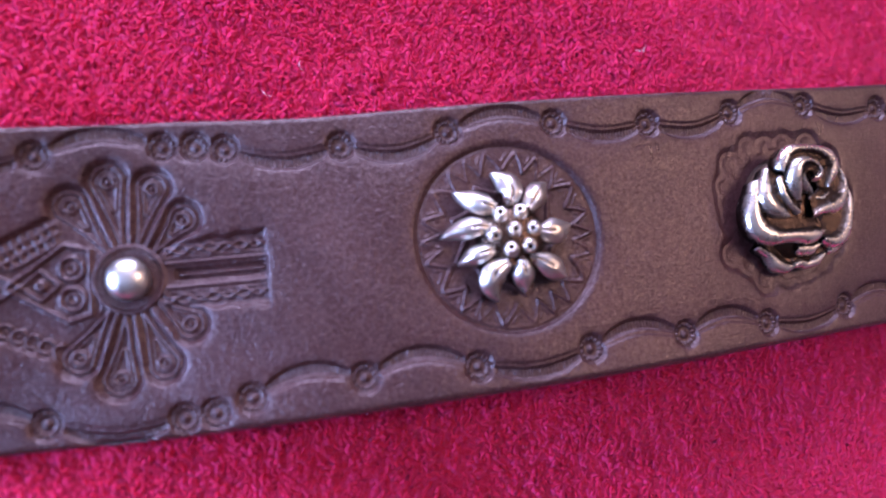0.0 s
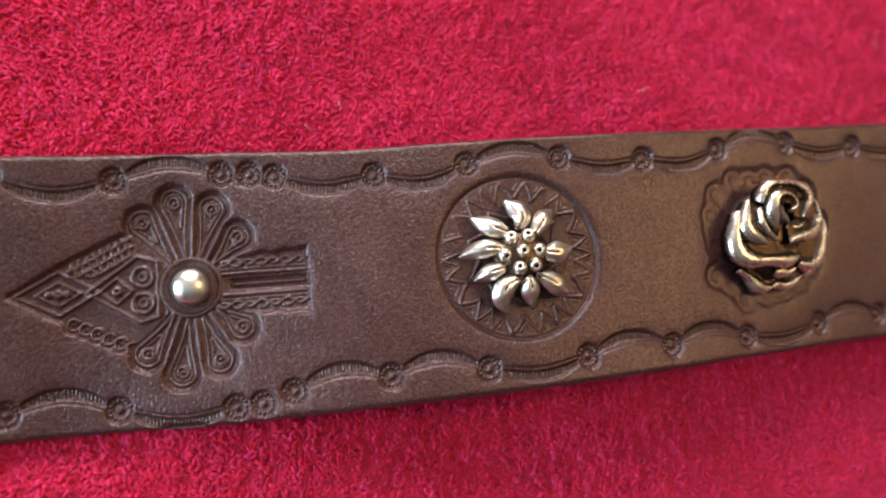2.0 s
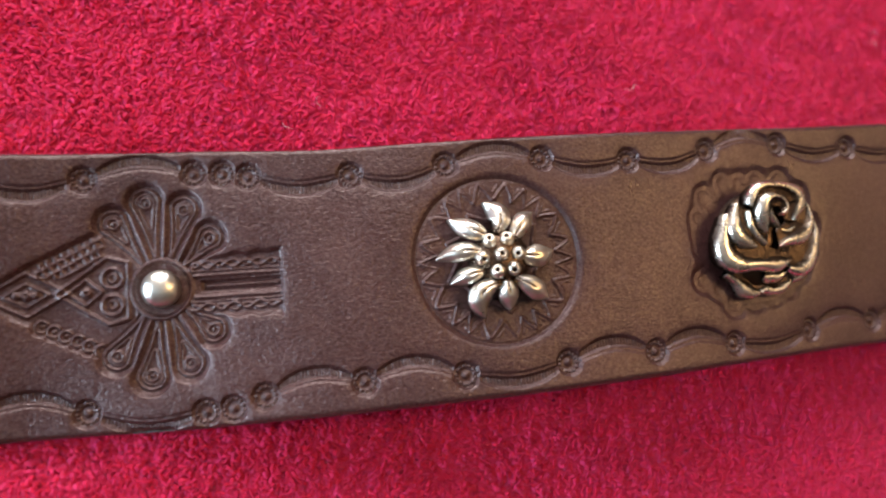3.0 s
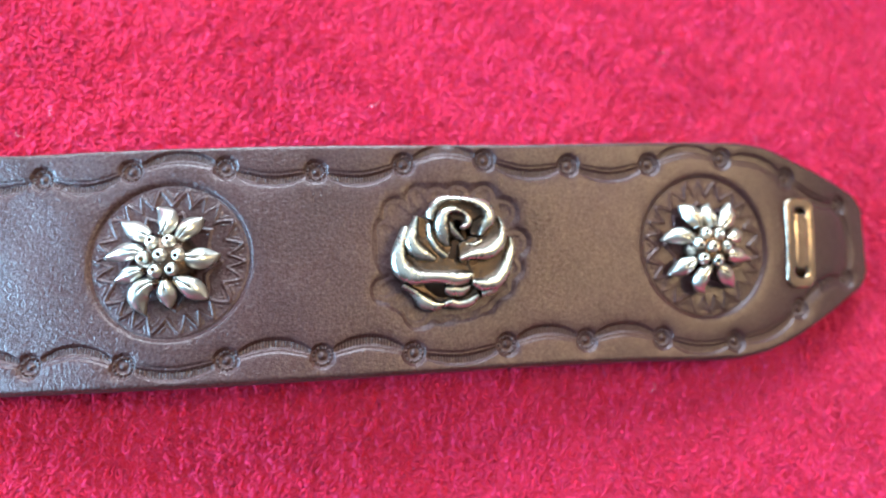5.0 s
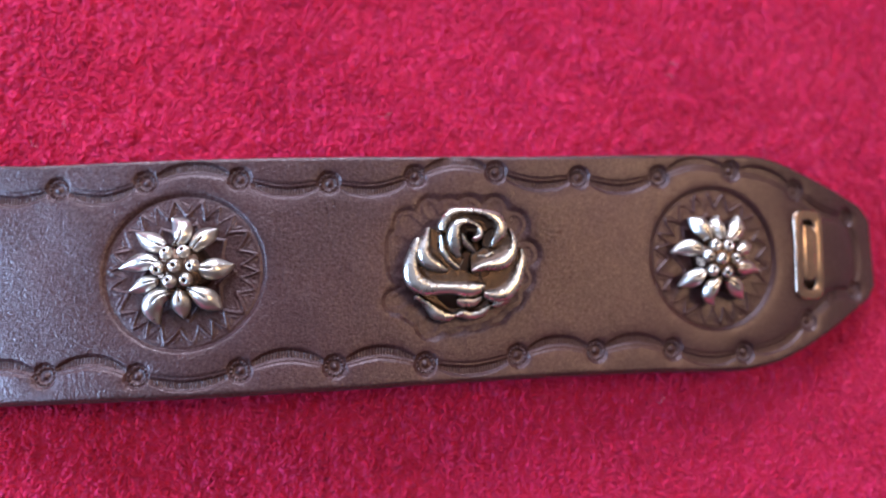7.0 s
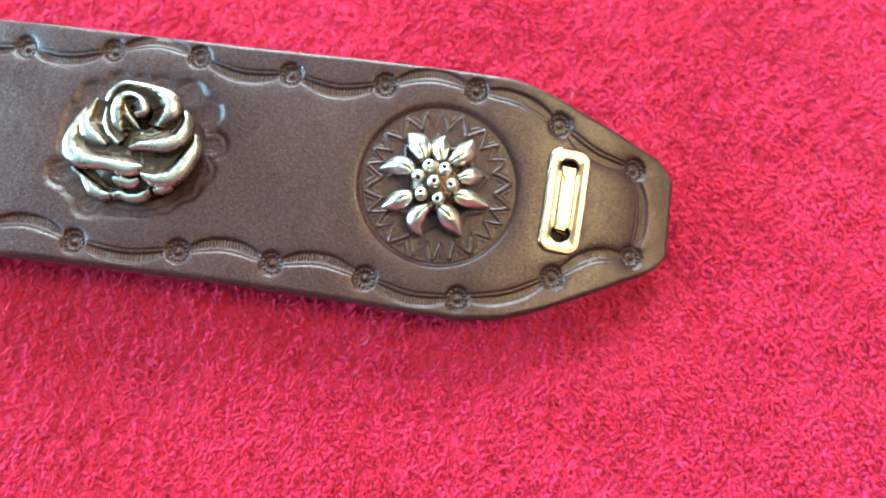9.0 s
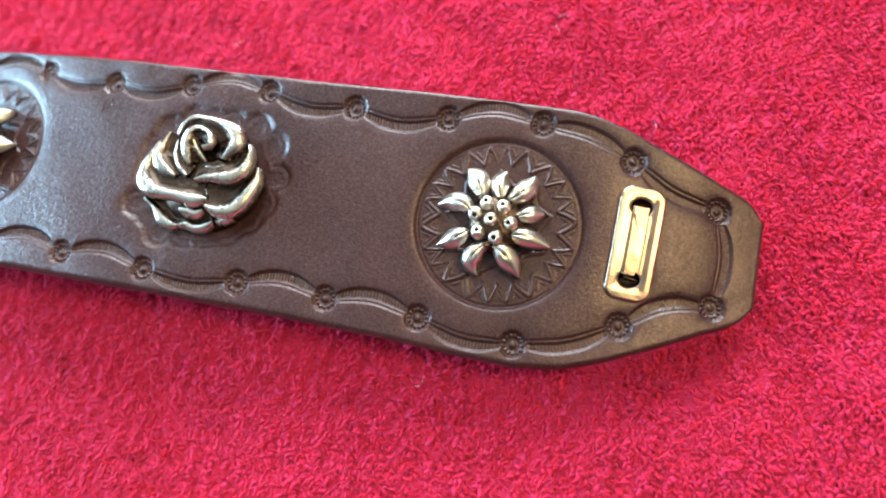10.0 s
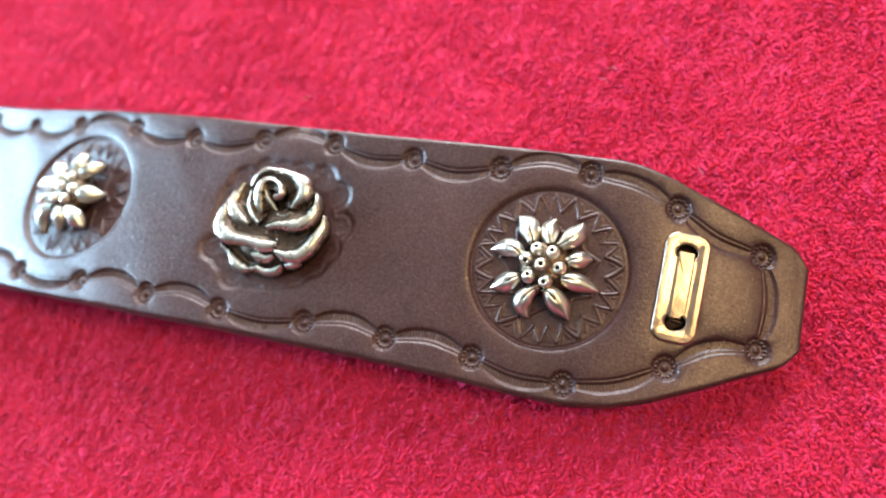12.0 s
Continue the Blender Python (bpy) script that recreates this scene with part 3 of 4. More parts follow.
def leaf_mesh(root, middle, tip, width, lift):
    """One edelweiss petal from the middle of the flower outwards: a thick rounded leaf on a bent line, creased near its root, with a raised tip."""
    n, m = 26, 17
    t = np.linspace(-0.18, 1, n)
    p0, p1, p2 = (np.array(p, float) for p in (root, middle, tip))
    line = p0 * (2 * (t - 0.5) * (t - 1))[:, None] + p1 * (4 * t * (1 - t))[:, None] + p2 * (2 * t * (t - 0.5))[:, None]
    tang = np.gradient(line, axis=0)
    tang /= np.linalg.norm(tang, axis=1, keepdims=True)
    side = np.stack([-tang[:, 1], tang[:, 0]], 1)
    half = 0.6 * width * np.interp(t, (-0.18, 0, 0.2, 0.45, 0.65, 0.82, 0.93, 1), (0.4, 0.54, 0.82, 1.0, 0.92, 0.6, 0.3, 0.06))
    half[1:-1] = (half[:-2] + 2 * half[1:-1] + half[2:]) / 4
    c = np.linspace(-1, 1, m)
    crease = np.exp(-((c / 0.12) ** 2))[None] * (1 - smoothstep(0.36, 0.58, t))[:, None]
    spine = np.interp(t, (-0.18, 0.0, 0.3, 0.6, 0.85, 1), (2.7, 2.9, 2.8, 2.25, 1.5, 0.95 + lift))
    dome = (1 - np.abs(c) ** 2.1)[None] * (0.5 + 0.85 * half / (0.6 * width))[:, None]
    top = np.zeros((n, m, 3))
    top[..., :2] = line[:, None] + side[:, None] * (half[:, None] * c)[..., None]
    top[..., 2] = spine[:, None] + dome - 0.42 * crease
    low = top[:, ::-1].copy()
    low[..., :2] = line[:, None] + side[:, None] * (half[:, None] * 0.86 * c[::-1])[..., None]
    low[..., 2] = spine[:, None] - 0.95
    ring = np.concatenate([top, low], 1)
    # darker in the crease, at the root and on the underside
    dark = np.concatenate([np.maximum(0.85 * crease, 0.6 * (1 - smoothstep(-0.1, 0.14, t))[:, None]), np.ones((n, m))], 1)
    ends = [ring[k][None].mean(1, keepdims=True).repeat(2 * m, 1) for k in (0, n - 1)]
    pts = np.concatenate([ends[0], ring, ends[1]], 0)
    dark = np.concatenate([dark[:1], dark, dark[-1:]], 0)
    return with_darkening(grid_mesh("petal", pts / 1000, close_v=True), dark)


def floret_mesh():
    """A bead with a small pit in its top, darker in the pit and round its foot."""
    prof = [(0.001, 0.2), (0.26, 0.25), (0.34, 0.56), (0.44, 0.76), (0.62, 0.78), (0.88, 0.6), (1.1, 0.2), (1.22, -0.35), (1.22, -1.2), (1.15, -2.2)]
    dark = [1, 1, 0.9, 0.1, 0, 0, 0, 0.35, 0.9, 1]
    return with_darkening(lathe(prof, 24), np.repeat(dark, 24))


def edelweiss(uc, vc, petals, florets):
    heart = lathe([(0.001, 3.9), (2.4, 3.8), (3.8, 3.2), (4.7, 2.2), (5.2, 1.2), (5.4, 0.2), (5.2, -0.6)])
    base = mesh_ob("edelweiss_stud", with_darkening(heart, np.repeat([0.75, 0.75, 0.75, 0.9, 1, 1, 1], 40)), SILVER, strap,
                   "silver edelweiss flower stud with nine petals")
    base.matrix_basis = strap_frame(uc, vc, 0, -0.55)
    for k, (root, middle, tip, width) in enumerate(petals):
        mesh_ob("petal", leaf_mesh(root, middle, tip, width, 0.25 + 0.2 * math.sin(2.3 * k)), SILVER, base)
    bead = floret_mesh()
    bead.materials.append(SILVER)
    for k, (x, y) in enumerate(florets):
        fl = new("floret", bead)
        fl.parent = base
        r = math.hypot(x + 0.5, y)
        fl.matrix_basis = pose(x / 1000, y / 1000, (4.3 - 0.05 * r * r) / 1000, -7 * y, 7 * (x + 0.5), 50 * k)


edelweiss(-42.3, -0.4, (
    ((-0.1, 4.9), (0.3, 7.3), (-1.9, 9.7), 3.3), ((2.5, 3.4), (4.4, 5.6), (6.5, 7.3), 3.0), ((3.8, -0.1), (6.3, -0.3), (9.4, 0.6), 3.4), ((2.5, -4.2), (5.0, -5.8), (7.2, -7.5), 3.2),
    ((0.2, -4.3), (0.3, -6.3), (0.5, -8.8), 3.0), ((-2.2, -4.5), (-4.6, -6.3), (-3.8, -9.7), 3.4), ((-4.0, -2.2), (-6.3, -2.6), (-9.1, -3.6), 2.5), ((-3.9, 1.1), (-6.9, 1.5), (-11.0, 0.7), 2.8),
    ((-2.7, 4.0), (-5.0, 5.2), (-8.2, 7.3), 3.0)), ((-2.1, 2.9), (0.9, 3.0), (-3.6, -0.1), (-0.5, 0.3), (2.5, 0.2), (-1.4, -2.4), (1.4, -2.3)))
edelweiss(63.6, -0.4, (
    ((-3.2, 4.0), (-4.5, 6.4), (-6.6, 8.2), 3.3), ((-0.1, 4.2), (-0.6, 6.4), (0.1, 8.8), 2.9), ((1.9, 4.0), (3.9, 6.1), (4.9, 8.9), 3.1), ((3.5, 1.2), (5.5, 2.0), (7.7, 2.4), 2.7),
    ((3.0, -2.0), (5.5, -2.0), (9.5, -2.9), 2.9), ((0.8, -4.6), (2.9, -6.0), (5.3, -8.7), 3.2), ((-1.5, -4.7), (-3.0, -7.1), (-1.6, -9.6), 3.0), ((-4.7, -2.8), (-6.7, -4.2), (-9.5, -5.6), 2.9),
    ((-4.9, 1.1), (-7.2, 2.1), (-10.7, 1.2), 2.9)), ((-2.1, 2.6), (0.7, 2.4), (-3.7, 0.3), (-0.9, -0.2), (2.3, -0.3), (-2.8, -2.5), (0.3, -3.0)))


def petal_mesh(rim, reach, n=48):
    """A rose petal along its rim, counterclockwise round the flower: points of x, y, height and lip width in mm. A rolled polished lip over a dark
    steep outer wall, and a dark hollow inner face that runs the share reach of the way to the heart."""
    pts = np.array(rim, float)
    k = np.r_[0, np.cumsum(np.linalg.norm(np.diff(pts[:, :3], axis=0), axis=1))]
    t = np.linspace(0, k[-1], n)
    line = np.stack([np.interp(t, k, pts[:, j]) for j in range(4)], 1)
    for _ in range(8):
        line[1:-1] = (line[:-2] + 2 * line[1:-1] + line[2:]) / 4
    tang = np.gradient(line[:, :2], axis=0)
    tang /= np.linalg.norm(tang, axis=1, keepdims=True)
    out = np.stack([tang[:, 1], -tang[:, 0]], 1)
    half = 0.7 * line[:, 3]
    half[0], half[-1] = 0.12, 0.12
    inward = np.array((0.3, 3.6)) - line[:, :2]
    # the lip: share of the half width, offset outwards, height below the crest, darkness
    # darkness mixes patina with shade painted on the inner slope and hollow face
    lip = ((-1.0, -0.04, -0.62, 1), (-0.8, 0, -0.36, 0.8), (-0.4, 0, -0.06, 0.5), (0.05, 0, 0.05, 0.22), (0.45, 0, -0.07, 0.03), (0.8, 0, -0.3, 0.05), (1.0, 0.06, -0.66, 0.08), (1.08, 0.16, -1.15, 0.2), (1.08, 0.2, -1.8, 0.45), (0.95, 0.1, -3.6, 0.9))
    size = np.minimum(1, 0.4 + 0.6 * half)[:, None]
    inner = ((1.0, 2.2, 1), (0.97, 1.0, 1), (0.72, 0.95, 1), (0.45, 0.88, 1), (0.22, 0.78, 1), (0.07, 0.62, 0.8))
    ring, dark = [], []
    for share, drop, dark_share in inner:  # from the foot of the hollow face up to the lip
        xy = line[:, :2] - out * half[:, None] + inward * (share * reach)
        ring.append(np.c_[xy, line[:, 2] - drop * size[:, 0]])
        dark.append(dark_share)
    for across, shift, drop, dark_share in lip:
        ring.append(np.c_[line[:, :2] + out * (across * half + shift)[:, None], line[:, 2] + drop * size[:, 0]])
        dark.append(dark_share)
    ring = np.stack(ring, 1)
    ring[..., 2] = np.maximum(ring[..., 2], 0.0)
    return with_darkening(grid_mesh("petal", ring / 1000, close_v=True), np.tile(dark, (n, 1)))


def rose():
    base = mesh_ob("rose_stud", lathe([(0.001, 3.8), (3.0, 3.6), (5.0, 3.0), (7.0, 2.2), (8.6, 1.4), (9.5, 0.6), (9.7, -0.8)]), TARNISH, strap, "silver rose flower stud with layered petals")
    base.matrix_basis = strap_frame(ROSE[0], ROSE[1], 0, -0.2)
    rims = (
        ((0.3, 4.8, 6.2, 0.6), (1.3, 4.7, 6.3, 0.7), (2.1, 5.6, 6.4, 0.8), (1.3, 7.1, 6.5, 0.7), (-0.8, 7.9, 6.5, 0.8), (-2.5, 7.3, 6.5, 1.5), (-2.8, 5.1, 6.2, 2.0), (-2.5, 3.1, 5.5, 1.8), (-1.8, 1.4, 4.6, 0.7)),
        ((-1.9, 6.2, 6.0, 0.5), (-1.0, 4.5, 5.6, 1.1), (0.2, 3.3, 5.1, 0.9), (1.2, 2.3, 4.6, 0.4)),
        ((-5.3, 5.6, 4.6, 0.4), (-5.1, 3.0, 4.8, 0.7), (-3.9, 0.9, 4.7, 0.8), (-2.0, -0.6, 4.5, 0.6)),
        ((1.4, 1.7, 4.6, 0.4), (3.0, 1.5, 4.8, 0.6), (4.7, 2.3, 4.6, 0.4)),
        ((4.1, 3.2, 5.0, 0.6), (4.9, 4.9, 5.5, 1.5), (6.1, 6.4, 5.7, 2.1), (5.4, 8.3, 5.9, 2.2), (3.7, 9.2, 6.0, 1.3), (1.6, 9.7, 6.0, 0.9), (-0.9, 10.0, 5.9, 0.8), (-3.0, 9.9, 5.8, 1.0), (-4.6, 8.4, 5.6, 1.2), (-5.2, 6.3, 5.2, 0.9)),
        ((-7.4, 7.1, 4.2, 0.4), (-8.0, 4.7, 4.5, 1.2), (-8.5, 2.4, 4.8, 1.8), (-7.7, 1.0, 4.9, 2.1), (-6.2, 0.0, 4.8, 1.7), (-4.2, -1.0, 4.3, 0.6)),
        ((0.0, -1.2, 5.2, 0.6), (1.8, -0.4, 5.4, 1.1), (4.3, 0.0, 5.4, 1.6), (6.3, 0.5, 5.2, 2.1), (7.9, 1.8, 5.0, 1.7), (8.7, 3.5, 4.8, 1.3), (8.6, 5.7, 4.5, 0.8), (8.0, 6.8, 4.2, 0.4)),
        ((-9.3, 5.3, 3.5, 0.7), (-10.2, 2.8, 3.8, 1.1), (-10.7, -0.4, 4.0, 2.2), (-10.2, -2.5, 4.2, 2.8), (-8.2, -3.9, 4.4, 2.2), (-6.0, -4.1, 4.5, 1.4), (-3.2, -4.1, 4.6, 1.3), (-0.4, -4.5, 4.6, 2.0), (2.1, -4.2, 4.4, 1.5), (2.8, -4.0, 4.2, 0.6)),
        ((2.6, -5.3, 4.2, 0.7), (5.0, -5.8, 4.2, 1.7), (7.2, -5.2, 4.1, 2.0), (8.8, -3.4, 4.0, 1.9), (10.0, -0.6, 3.8, 1.7), (10.7, 1.2, 3.6, 1.1), (10.4, 3.0, 3.4, 0.5)),
        ((-10.2, -5.4, 2.4, 0.5), (-7.8, -6.8, 2.3, 0.8), (-6.1, -8.4, 2.2, 1.9), (-4.2, -9.3, 2.0, 1.5), (-2.8, -9.3, 2.0, 0.6)),
        ((-2.8, -9.2, 2.0, 0.7), (-1.2, -8.7, 2.2, 1.1), (0.3, -9.2, 2.0, 1.0), (2.4, -8.8, 2.3, 1.3), (4.0, -7.7, 2.6, 0.5)),
        ((4.6, -7.6, 2.4, 0.6), (6.0, -7.1, 2.8, 1.0), (7.8, -6.4, 3.0, 0.6)),
        ((-2.5, -6.5, 3.2, 0.7), (-1.3, -6.5, 3.2, 1.5), (0.8, -6.7, 3.2, 1.3), (2.1, -6.1, 3.4, 0.5)),
    )
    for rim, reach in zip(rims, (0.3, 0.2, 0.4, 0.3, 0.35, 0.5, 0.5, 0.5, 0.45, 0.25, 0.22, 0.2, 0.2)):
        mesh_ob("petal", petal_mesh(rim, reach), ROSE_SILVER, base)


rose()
dome_stud()


def plate():
    """The metal plate: two slots, a shallow pressed channel and a flat tongue that runs in it from slot to slot."""
    nx, ny = 110, 220
    w, h, r = 7.6, 19.3, 2.3
    gx, gy = np.meshgrid(np.linspace(-w / 2, w / 2, nx), np.linspace(-h / 2, h / 2, ny), indexing="ij")
    corner = (np.abs(gx) > w / 2 - r) & (np.abs(gy) > h / 2 - r)
    over = np.hypot(np.maximum(np.abs(gx) - (w / 2 - r), 0), np.maximum(np.abs(gy) - (h / 2 - r), 0))
    pull = np.where(over > r, r / np.maximum(over, 1e-6), 1)
    px = np.where(corner, np.sign(gx) * (w / 2 - r + (np.abs(gx) - (w / 2 - r)) * pull), gx)
    py = np.where(corner, np.sign(gy) * (h / 2 - r + (np.abs(gy) - (h / 2 - r)) * pull), gy)
    rimd = np.minimum(r - np.hypot(np.maximum(np.abs(px) - (w / 2 - r), 0), np.maximum(np.abs(py) - (h / 2 - r), 0)), r)
    channel = (1 - smoothstep(1.7, 2.9, np.abs(px))) * (1 - smoothstep(7.2, 8.5, np.abs(py)))
    tongue = (1 - smoothstep(1.1, 1.6, np.abs(px))) * (1 - smoothstep(6.2, 6.5, np.abs(py)))
    z = 0.95 - 0.22 * (1 - smoothstep(0.0, 0.4, rimd)) ** 2 - 0.12 * channel
    z = z + tongue * (0.03 + 0.10 * np.sin(np.clip((py + 6.3) / 12.6, 0, 1) * np.pi))
    z = z - 0.003 * py**2 + 0.006 * np.sin(px * 1.9 + py * 0.7) * np.sin(py * 1.1)

    def slot(x, y):
        """Below 1 inside one of the slots."""
        return np.minimum(np.hypot(x / 1.85, (y - 6.2) / 1.45), np.hypot(x / 1.85, (y + 6.1) / 1.45))

    z = z - 0.1 * (1 - smoothstep(1.0, 1.2, slot(px, py))) * (1 - tongue)
    bm = bmesh.new()
    me = grid_mesh("metal_plate", np.stack([px, py, z], -1) / 1000)
    bm.from_mesh(me)
    bpy.data.meshes.remove(me)
    gone = []
    for f in bm.faces:
        c = f.calc_center_median() * 1000
        held = (abs(c.x) < 1.25 + 0.1 * (c.y - 4) and 0 < c.y < 6.2) or (abs(c.x + 0.3) < 1.0 and -5.4 < c.y < 0)
        if slot(c.x, c.y) < 0.99 and not held:
            gone.append(f)
    bmesh.ops.delete(bm, geom=gone, context="FACES")
    made = bmesh.ops.extrude_edge_only(bm, edges=[e for e in bm.edges if e.is_boundary])
    for v in made["geom"]:
        if isinstance(v, bmesh.types.BMVert):
            v.co.z -= 0.0007
    ob = part("metal_plate", bm, NICKEL, strap, "bright nickel fastening plate with two slots")
    ob.matrix_basis = strap_frame(*PLATE, 0, -0.25)
    # dark sheets added below the slots, in place of the shade inside them
    for y0 in (6.3, -6.2):
        bm = bmesh.new()
        box_into(bm, (-0.0021, (y0 - 1.5) / 1000, -0.0008), (0.0021, (y0 + 1.5) / 1000, -0.0005))
        part("slot_shade", bm, OPENING_DARK, ob, "dark sheet standing for the shade inside the slot")
    # the bent end of the tongue in the lower slot
    f = np.linspace(0, 1, 8)
    ring = np.stack([np.stack([-0.9 + 2.1 * f, -5.75 - 0.35 * f + 0.32 * math.cos(g), 0.3 + 0.32 * math.sin(g) + 0 * f], 1) for g in np.arange(10) * math.pi / 5], 1)
    ring = np.concatenate([ring[:1].mean(1, keepdims=True).repeat(10, 1), ring, ring[-1:].mean(1, keepdims=True).repeat(10, 1)], 0)
    mesh_ob("prong", grid_mesh("prong", ring / 1000, close_v=True), TARNISH, ob, "bent dark end of the tongue")
    bm = bmesh.new()
    a, b = Vector((-1.15, 4.9, 0.82)) / 1000, Vector((-0.05, 2.2, 0.92)) / 1000
    side = (b - a).cross(Vector((0, 0, 1))).normalized() * 0.00012
    lift = Vector((0, 0, 0.00004))
    ends = (a - side * 1.8, a + side * 1.8, b + side * 0.5, b - side * 0.5)
    vs = [bm.verts.new(p + lift) for p in ends] + [bm.verts.new(p - lift * 8) for p in ends]
    for q in ((0, 1, 2, 3), (7, 6, 5, 4), (0, 4, 5, 1), (1, 5, 6, 2), (2, 6, 7, 3), (3, 7, 4, 0)):
        bm.faces.new([vs[k] for k in q])
    part("slit", bm, OPENING_DARK, ob, "dark slit beside the tongue", smooth=False)


plate()


# ---- the red towel ----
def strap_under(x, y):
    """Height of the strap's underside in mm over a place, and whether the place lies below it."""
    u = np.interp(x, XS, US)
    under = lie(x) + (y + 1) * twist(x) - THICK
    covered = np.minimum(np.minimum(y - np.interp(u, *zip(*BOTTOM_EDGE)), np.interp(u, *zip(*TOP_EDGE)) - y), 108.6 - u)
    return under, covered


PILE = 0.5


def towel_ground(x, y):
    """Height in mm of the woven ground of the towel."""
    z = -PILE + 0.5 * np.sin(x * 0.045 + 0.6) * np.sin(y * 0.05 + 1.0) + 0.35 * np.sin(x * 0.11 + y * 0.07)
    z = z - 1.6 * smoothstep(55, 108, x) - 1.8 * (1 - smoothstep(-110, -60, x))
    under, covered = strap_under(x, y)
    near = smoothstep(-9, 1, covered)
    lim = under - 0.4
    return np.where((lim < z), z + (lim - z) * near, z)


def make_towel():
    xs = np.unique(np.r_[np.arange(-350, -150, 10), np.arange(-150, 165, 1.5), np.arange(165, 351, 10)]).astype(float)
    ys = np.unique(np.r_[np.arange(-250, -80, 10), np.arange(-80, 90, 1.5), np.arange(90, 251, 10)]).astype(float)
    gx, gy = np.meshgrid(xs, ys, indexing="ij")
    z = towel_ground(gx, gy)
    pts = np.stack([gx, gy, z], -1) / 1000
    me = grid_mesh("towel_ground", pts)
    towel = tagged(new("towel"), "bright red looped terry cloth towel spread under the strap", "towel")
    ground = mesh_ob("ground_weave", me, TERRY, towel)
    solid = ground.modifiers.new("thickness", "SOLIDIFY")
    solid.thickness, solid.offset = 0.003, -1

    # loops of yarn leaning every way, and finer strands of fuzz between them
    rng = np.random.default_rng(11)
    parts = [yarn(rng, 0.72, 4, 3, (0.3, 0.6), (0.32, 0.64), 0.4, (0.27, 0.42)), yarn(rng, 0.85, 4, 3, (0.4, 0.8), (0.55, 1.05), 0.6, (0.05, 0.1))]
    verts = np.concatenate([p[0] for p in parts])
    quads = np.concatenate([parts[0][1], parts[1][1] + len(parts[0][0])])
    me = bpy.data.meshes.new("nap")
    me.vertices.add(len(verts))
    me.vertices.foreach_set("co", verts.reshape(-1).astype(np.float32))
    me.loops.add(quads.size)
    me.loops.foreach_set("vertex_index", quads.reshape(-1).astype(np.int32))
    me.polygons.add(len(quads))
    me.polygons.foreach_set("loop_start", np.arange(0, quads.size, 4, dtype=np.int32))
    me.polygons.foreach_set("use_smooth", np.ones(len(quads), bool))
    me.update(calc_edges=True)
    tagged(mesh_ob("nap", me, TERRY, towel, "dense fuzzy red yarn"), kind="stuff")


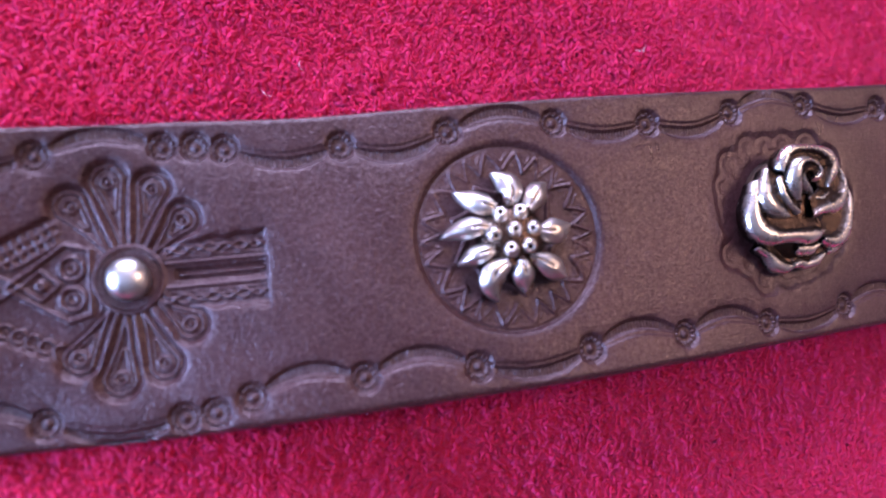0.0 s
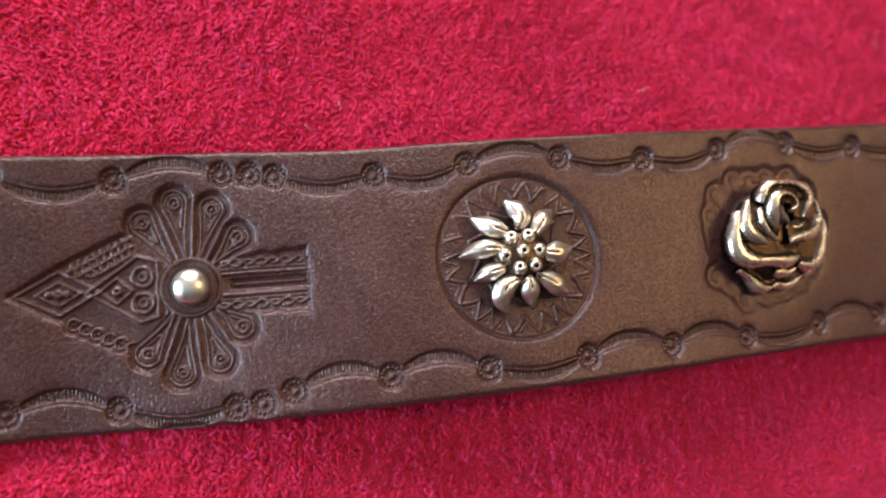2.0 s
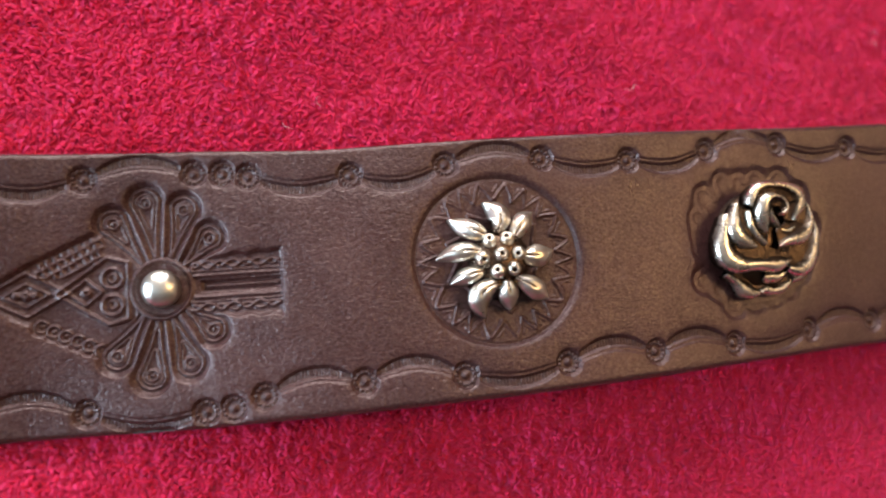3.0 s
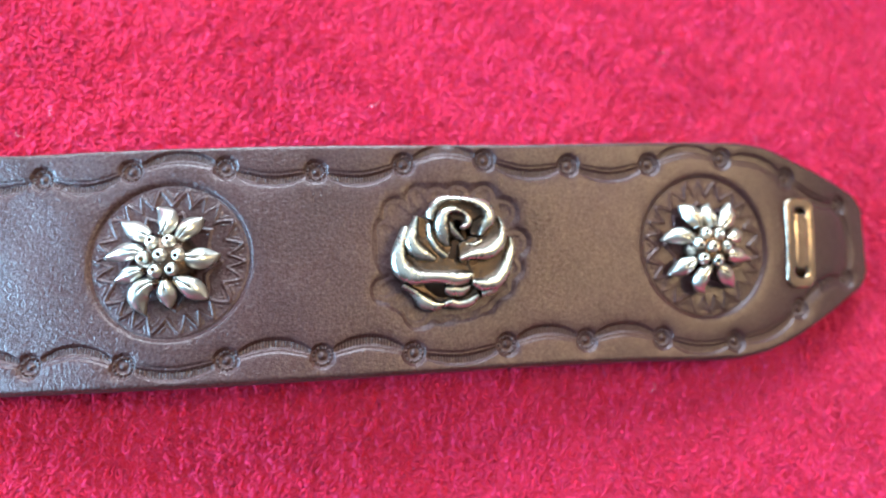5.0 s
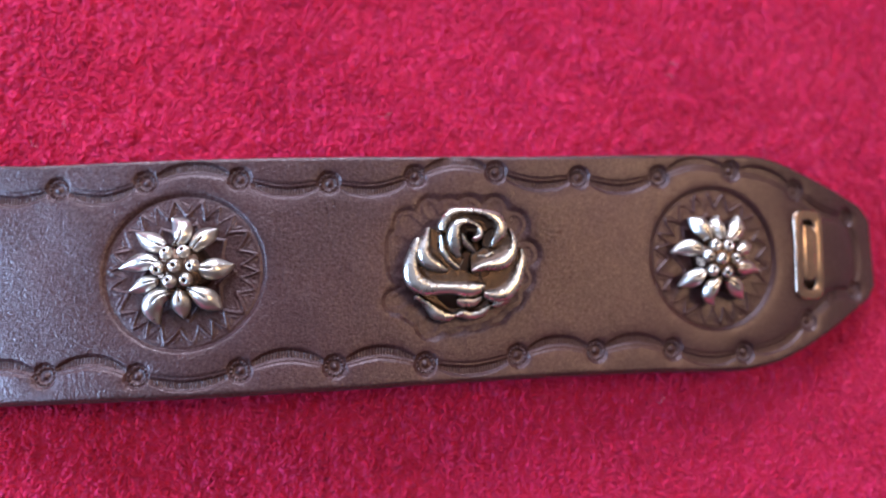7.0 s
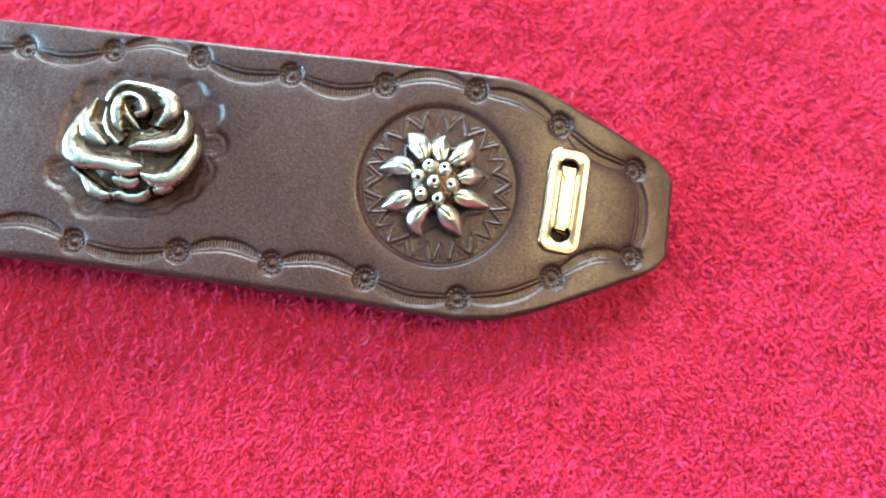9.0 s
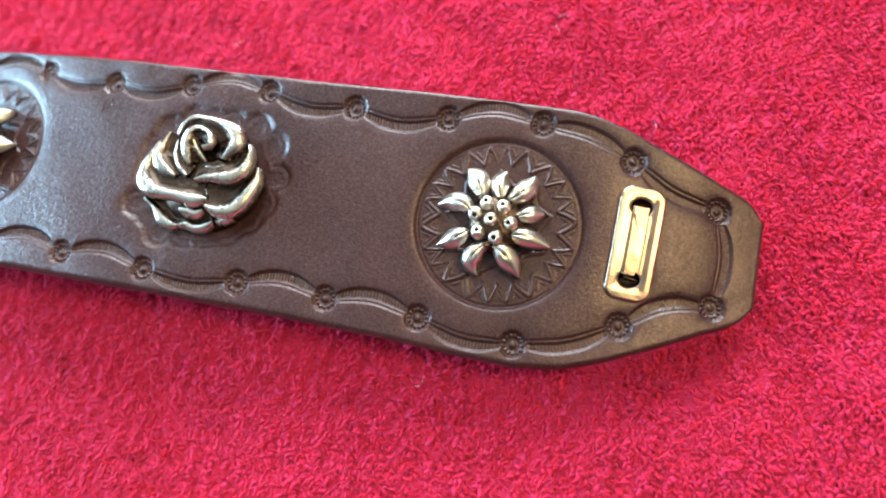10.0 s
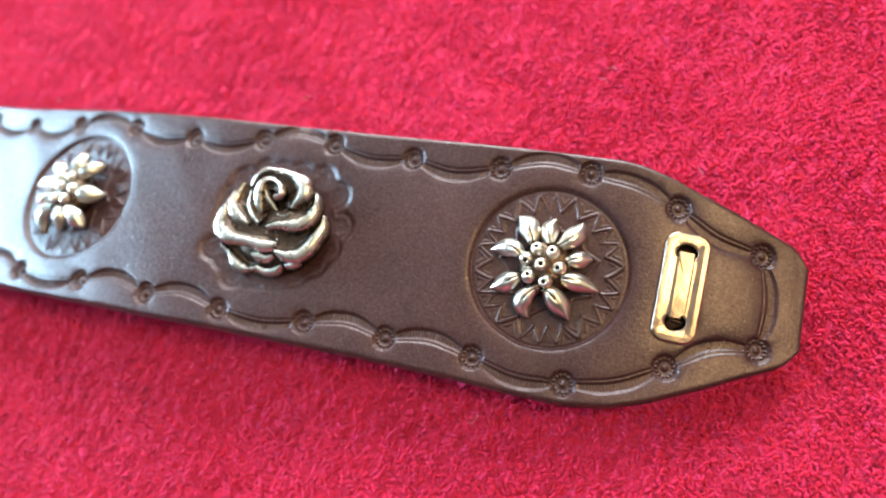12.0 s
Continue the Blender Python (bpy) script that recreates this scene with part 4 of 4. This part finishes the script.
def yarn(rng, pitch, k, sides, spans, highs, spread, tubes):
    """Half rings of yarn over the towel: vertices in metres and quads."""
    gx, gy = np.meshgrid(np.arange(-132, 158, pitch), np.arange(-68, 72, pitch), indexing="ij")
    x = (gx + rng.uniform(-0.5, 0.5, gx.shape) * pitch).ravel()
    y = (gy + rng.uniform(-0.5, 0.5, gy.shape) * pitch).ravel()
    under, covered = strap_under(x, y)
    keep = ~((covered > 0.6) & ((under < 4.0) | (covered > 9)))
    x, y = x[keep], y[keep]
    n = len(x)
    z = towel_ground(x, y)
    f = np.linspace(0, np.pi, k)
    span = rng.uniform(*spans, n)
    high = rng.uniform(*highs, n) + 0.32 * np.sin(x * 0.8 + 2 * np.sin(y * 0.31)) * np.sin(y * 0.5 + 2 * np.sin(x * 0.43)) + 0.14 * np.sin(x * 1.9 + np.sin(y * 1.1))
    swing = np.pi / 2 + rng.normal(0, 0.8, n) + 0.5 * np.sin(x * 0.13 + 1.0) * np.sin(y * 0.11)
    drift = 2.2 * np.sin(x * 0.09 + 0.7 * np.sin(y * 0.13)) + 1.7 * np.sin(y * 0.16 + x * 0.05)
    lean = rng.normal(0, spread, (n, 2)) + 0.45 * np.stack([np.cos(drift), np.sin(drift)], 1)
    tube = rng.uniform(*tubes, n)
    ca, sa = np.cos(swing), np.sin(swing)
    along = np.cos(f)[None] * span[:, None]
    rise = np.sin(f)[None]
    px = x[:, None] + along * ca[:, None] + rise**1.5 * lean[:, :1]
    py = y[:, None] + along * sa[:, None] + rise**1.5 * lean[:, 1:]
    pz = z[:, None] + rise * high[:, None] - 0.2
    line = np.stack([px, py, pz], -1)
    tang = np.gradient(line, axis=1)
    tang /= np.linalg.norm(tang, axis=-1, keepdims=True)
    flat = np.stack([-sa, ca, np.zeros(n)], -1)[:, None]
    nor = np.cross(tang, flat)
    nor /= np.linalg.norm(nor, axis=-1, keepdims=True)
    bi = np.cross(tang, nor)
    ang = np.arange(sides) * 2 * np.pi / sides
    ring = line[:, :, None] + tube[:, None, None, None] * (nor[:, :, None] * np.cos(ang)[None, None, :, None] + bi[:, :, None] * np.sin(ang)[None, None, :, None])
    i = np.arange(k * sides).reshape(k, sides)
    j = np.concatenate([i, i[:, :1]], 1)
    quad = np.stack([j[:-1, :-1], j[1:, :-1], j[1:, 1:], j[:-1, 1:]], -1).reshape(-1, 4)
    quads = (quad[None] + (np.arange(n) * k * sides)[:, None, None]).reshape(-1, 4)
    return ring.reshape(-1, 3) / 1000, quads


make_towel()


def lint_fibre():
    """A hair of pale lint, a thin bent tube."""
    t = np.linspace(0, 1, 9)
    line = np.stack([2.2 * t - 1.1, 0.5 * np.sin(3.0 * t), 0.25 + 0.25 * np.sin(np.pi * t)], 1)
    ring = np.stack([line + np.array((0, 0.032 * math.cos(a), 0.032 * math.sin(a))) for a in np.arange(5) * 2 * np.pi / 5], 1)
    return tagged(mesh_ob("lint_fibre", grid_mesh("lint_fibre", ring / 1000, close_v=True), LINT), "tiny pale lint fibre lying on the red towel", "lint", "lint on the towel")


LINT = plain_material("pale_lint", (0.62, 0.42, 0.45), (0.7, 0.52, 0.55), 900, 0.9)
first = lint_fibre()
SPOTS = ((65.7, 48.6), (-2.1, 35.3), (-68.0, 33.5), (-74.0, 29.3), (-3.3, 35.5), (52.9, -28.1), (86.2, 27.4), (64.4, 45.8))
for k, (x, y) in enumerate(SPOTS):
    z = float(towel_ground(np.array([x]), np.array([y]))[0]) + 0.9
    m = pose(x / 1000, y / 1000, z / 1000, 0, 8, 47 * k)
    if k == 0:
        first.matrix_basis = m
    else:
        copy_thing(first, m)
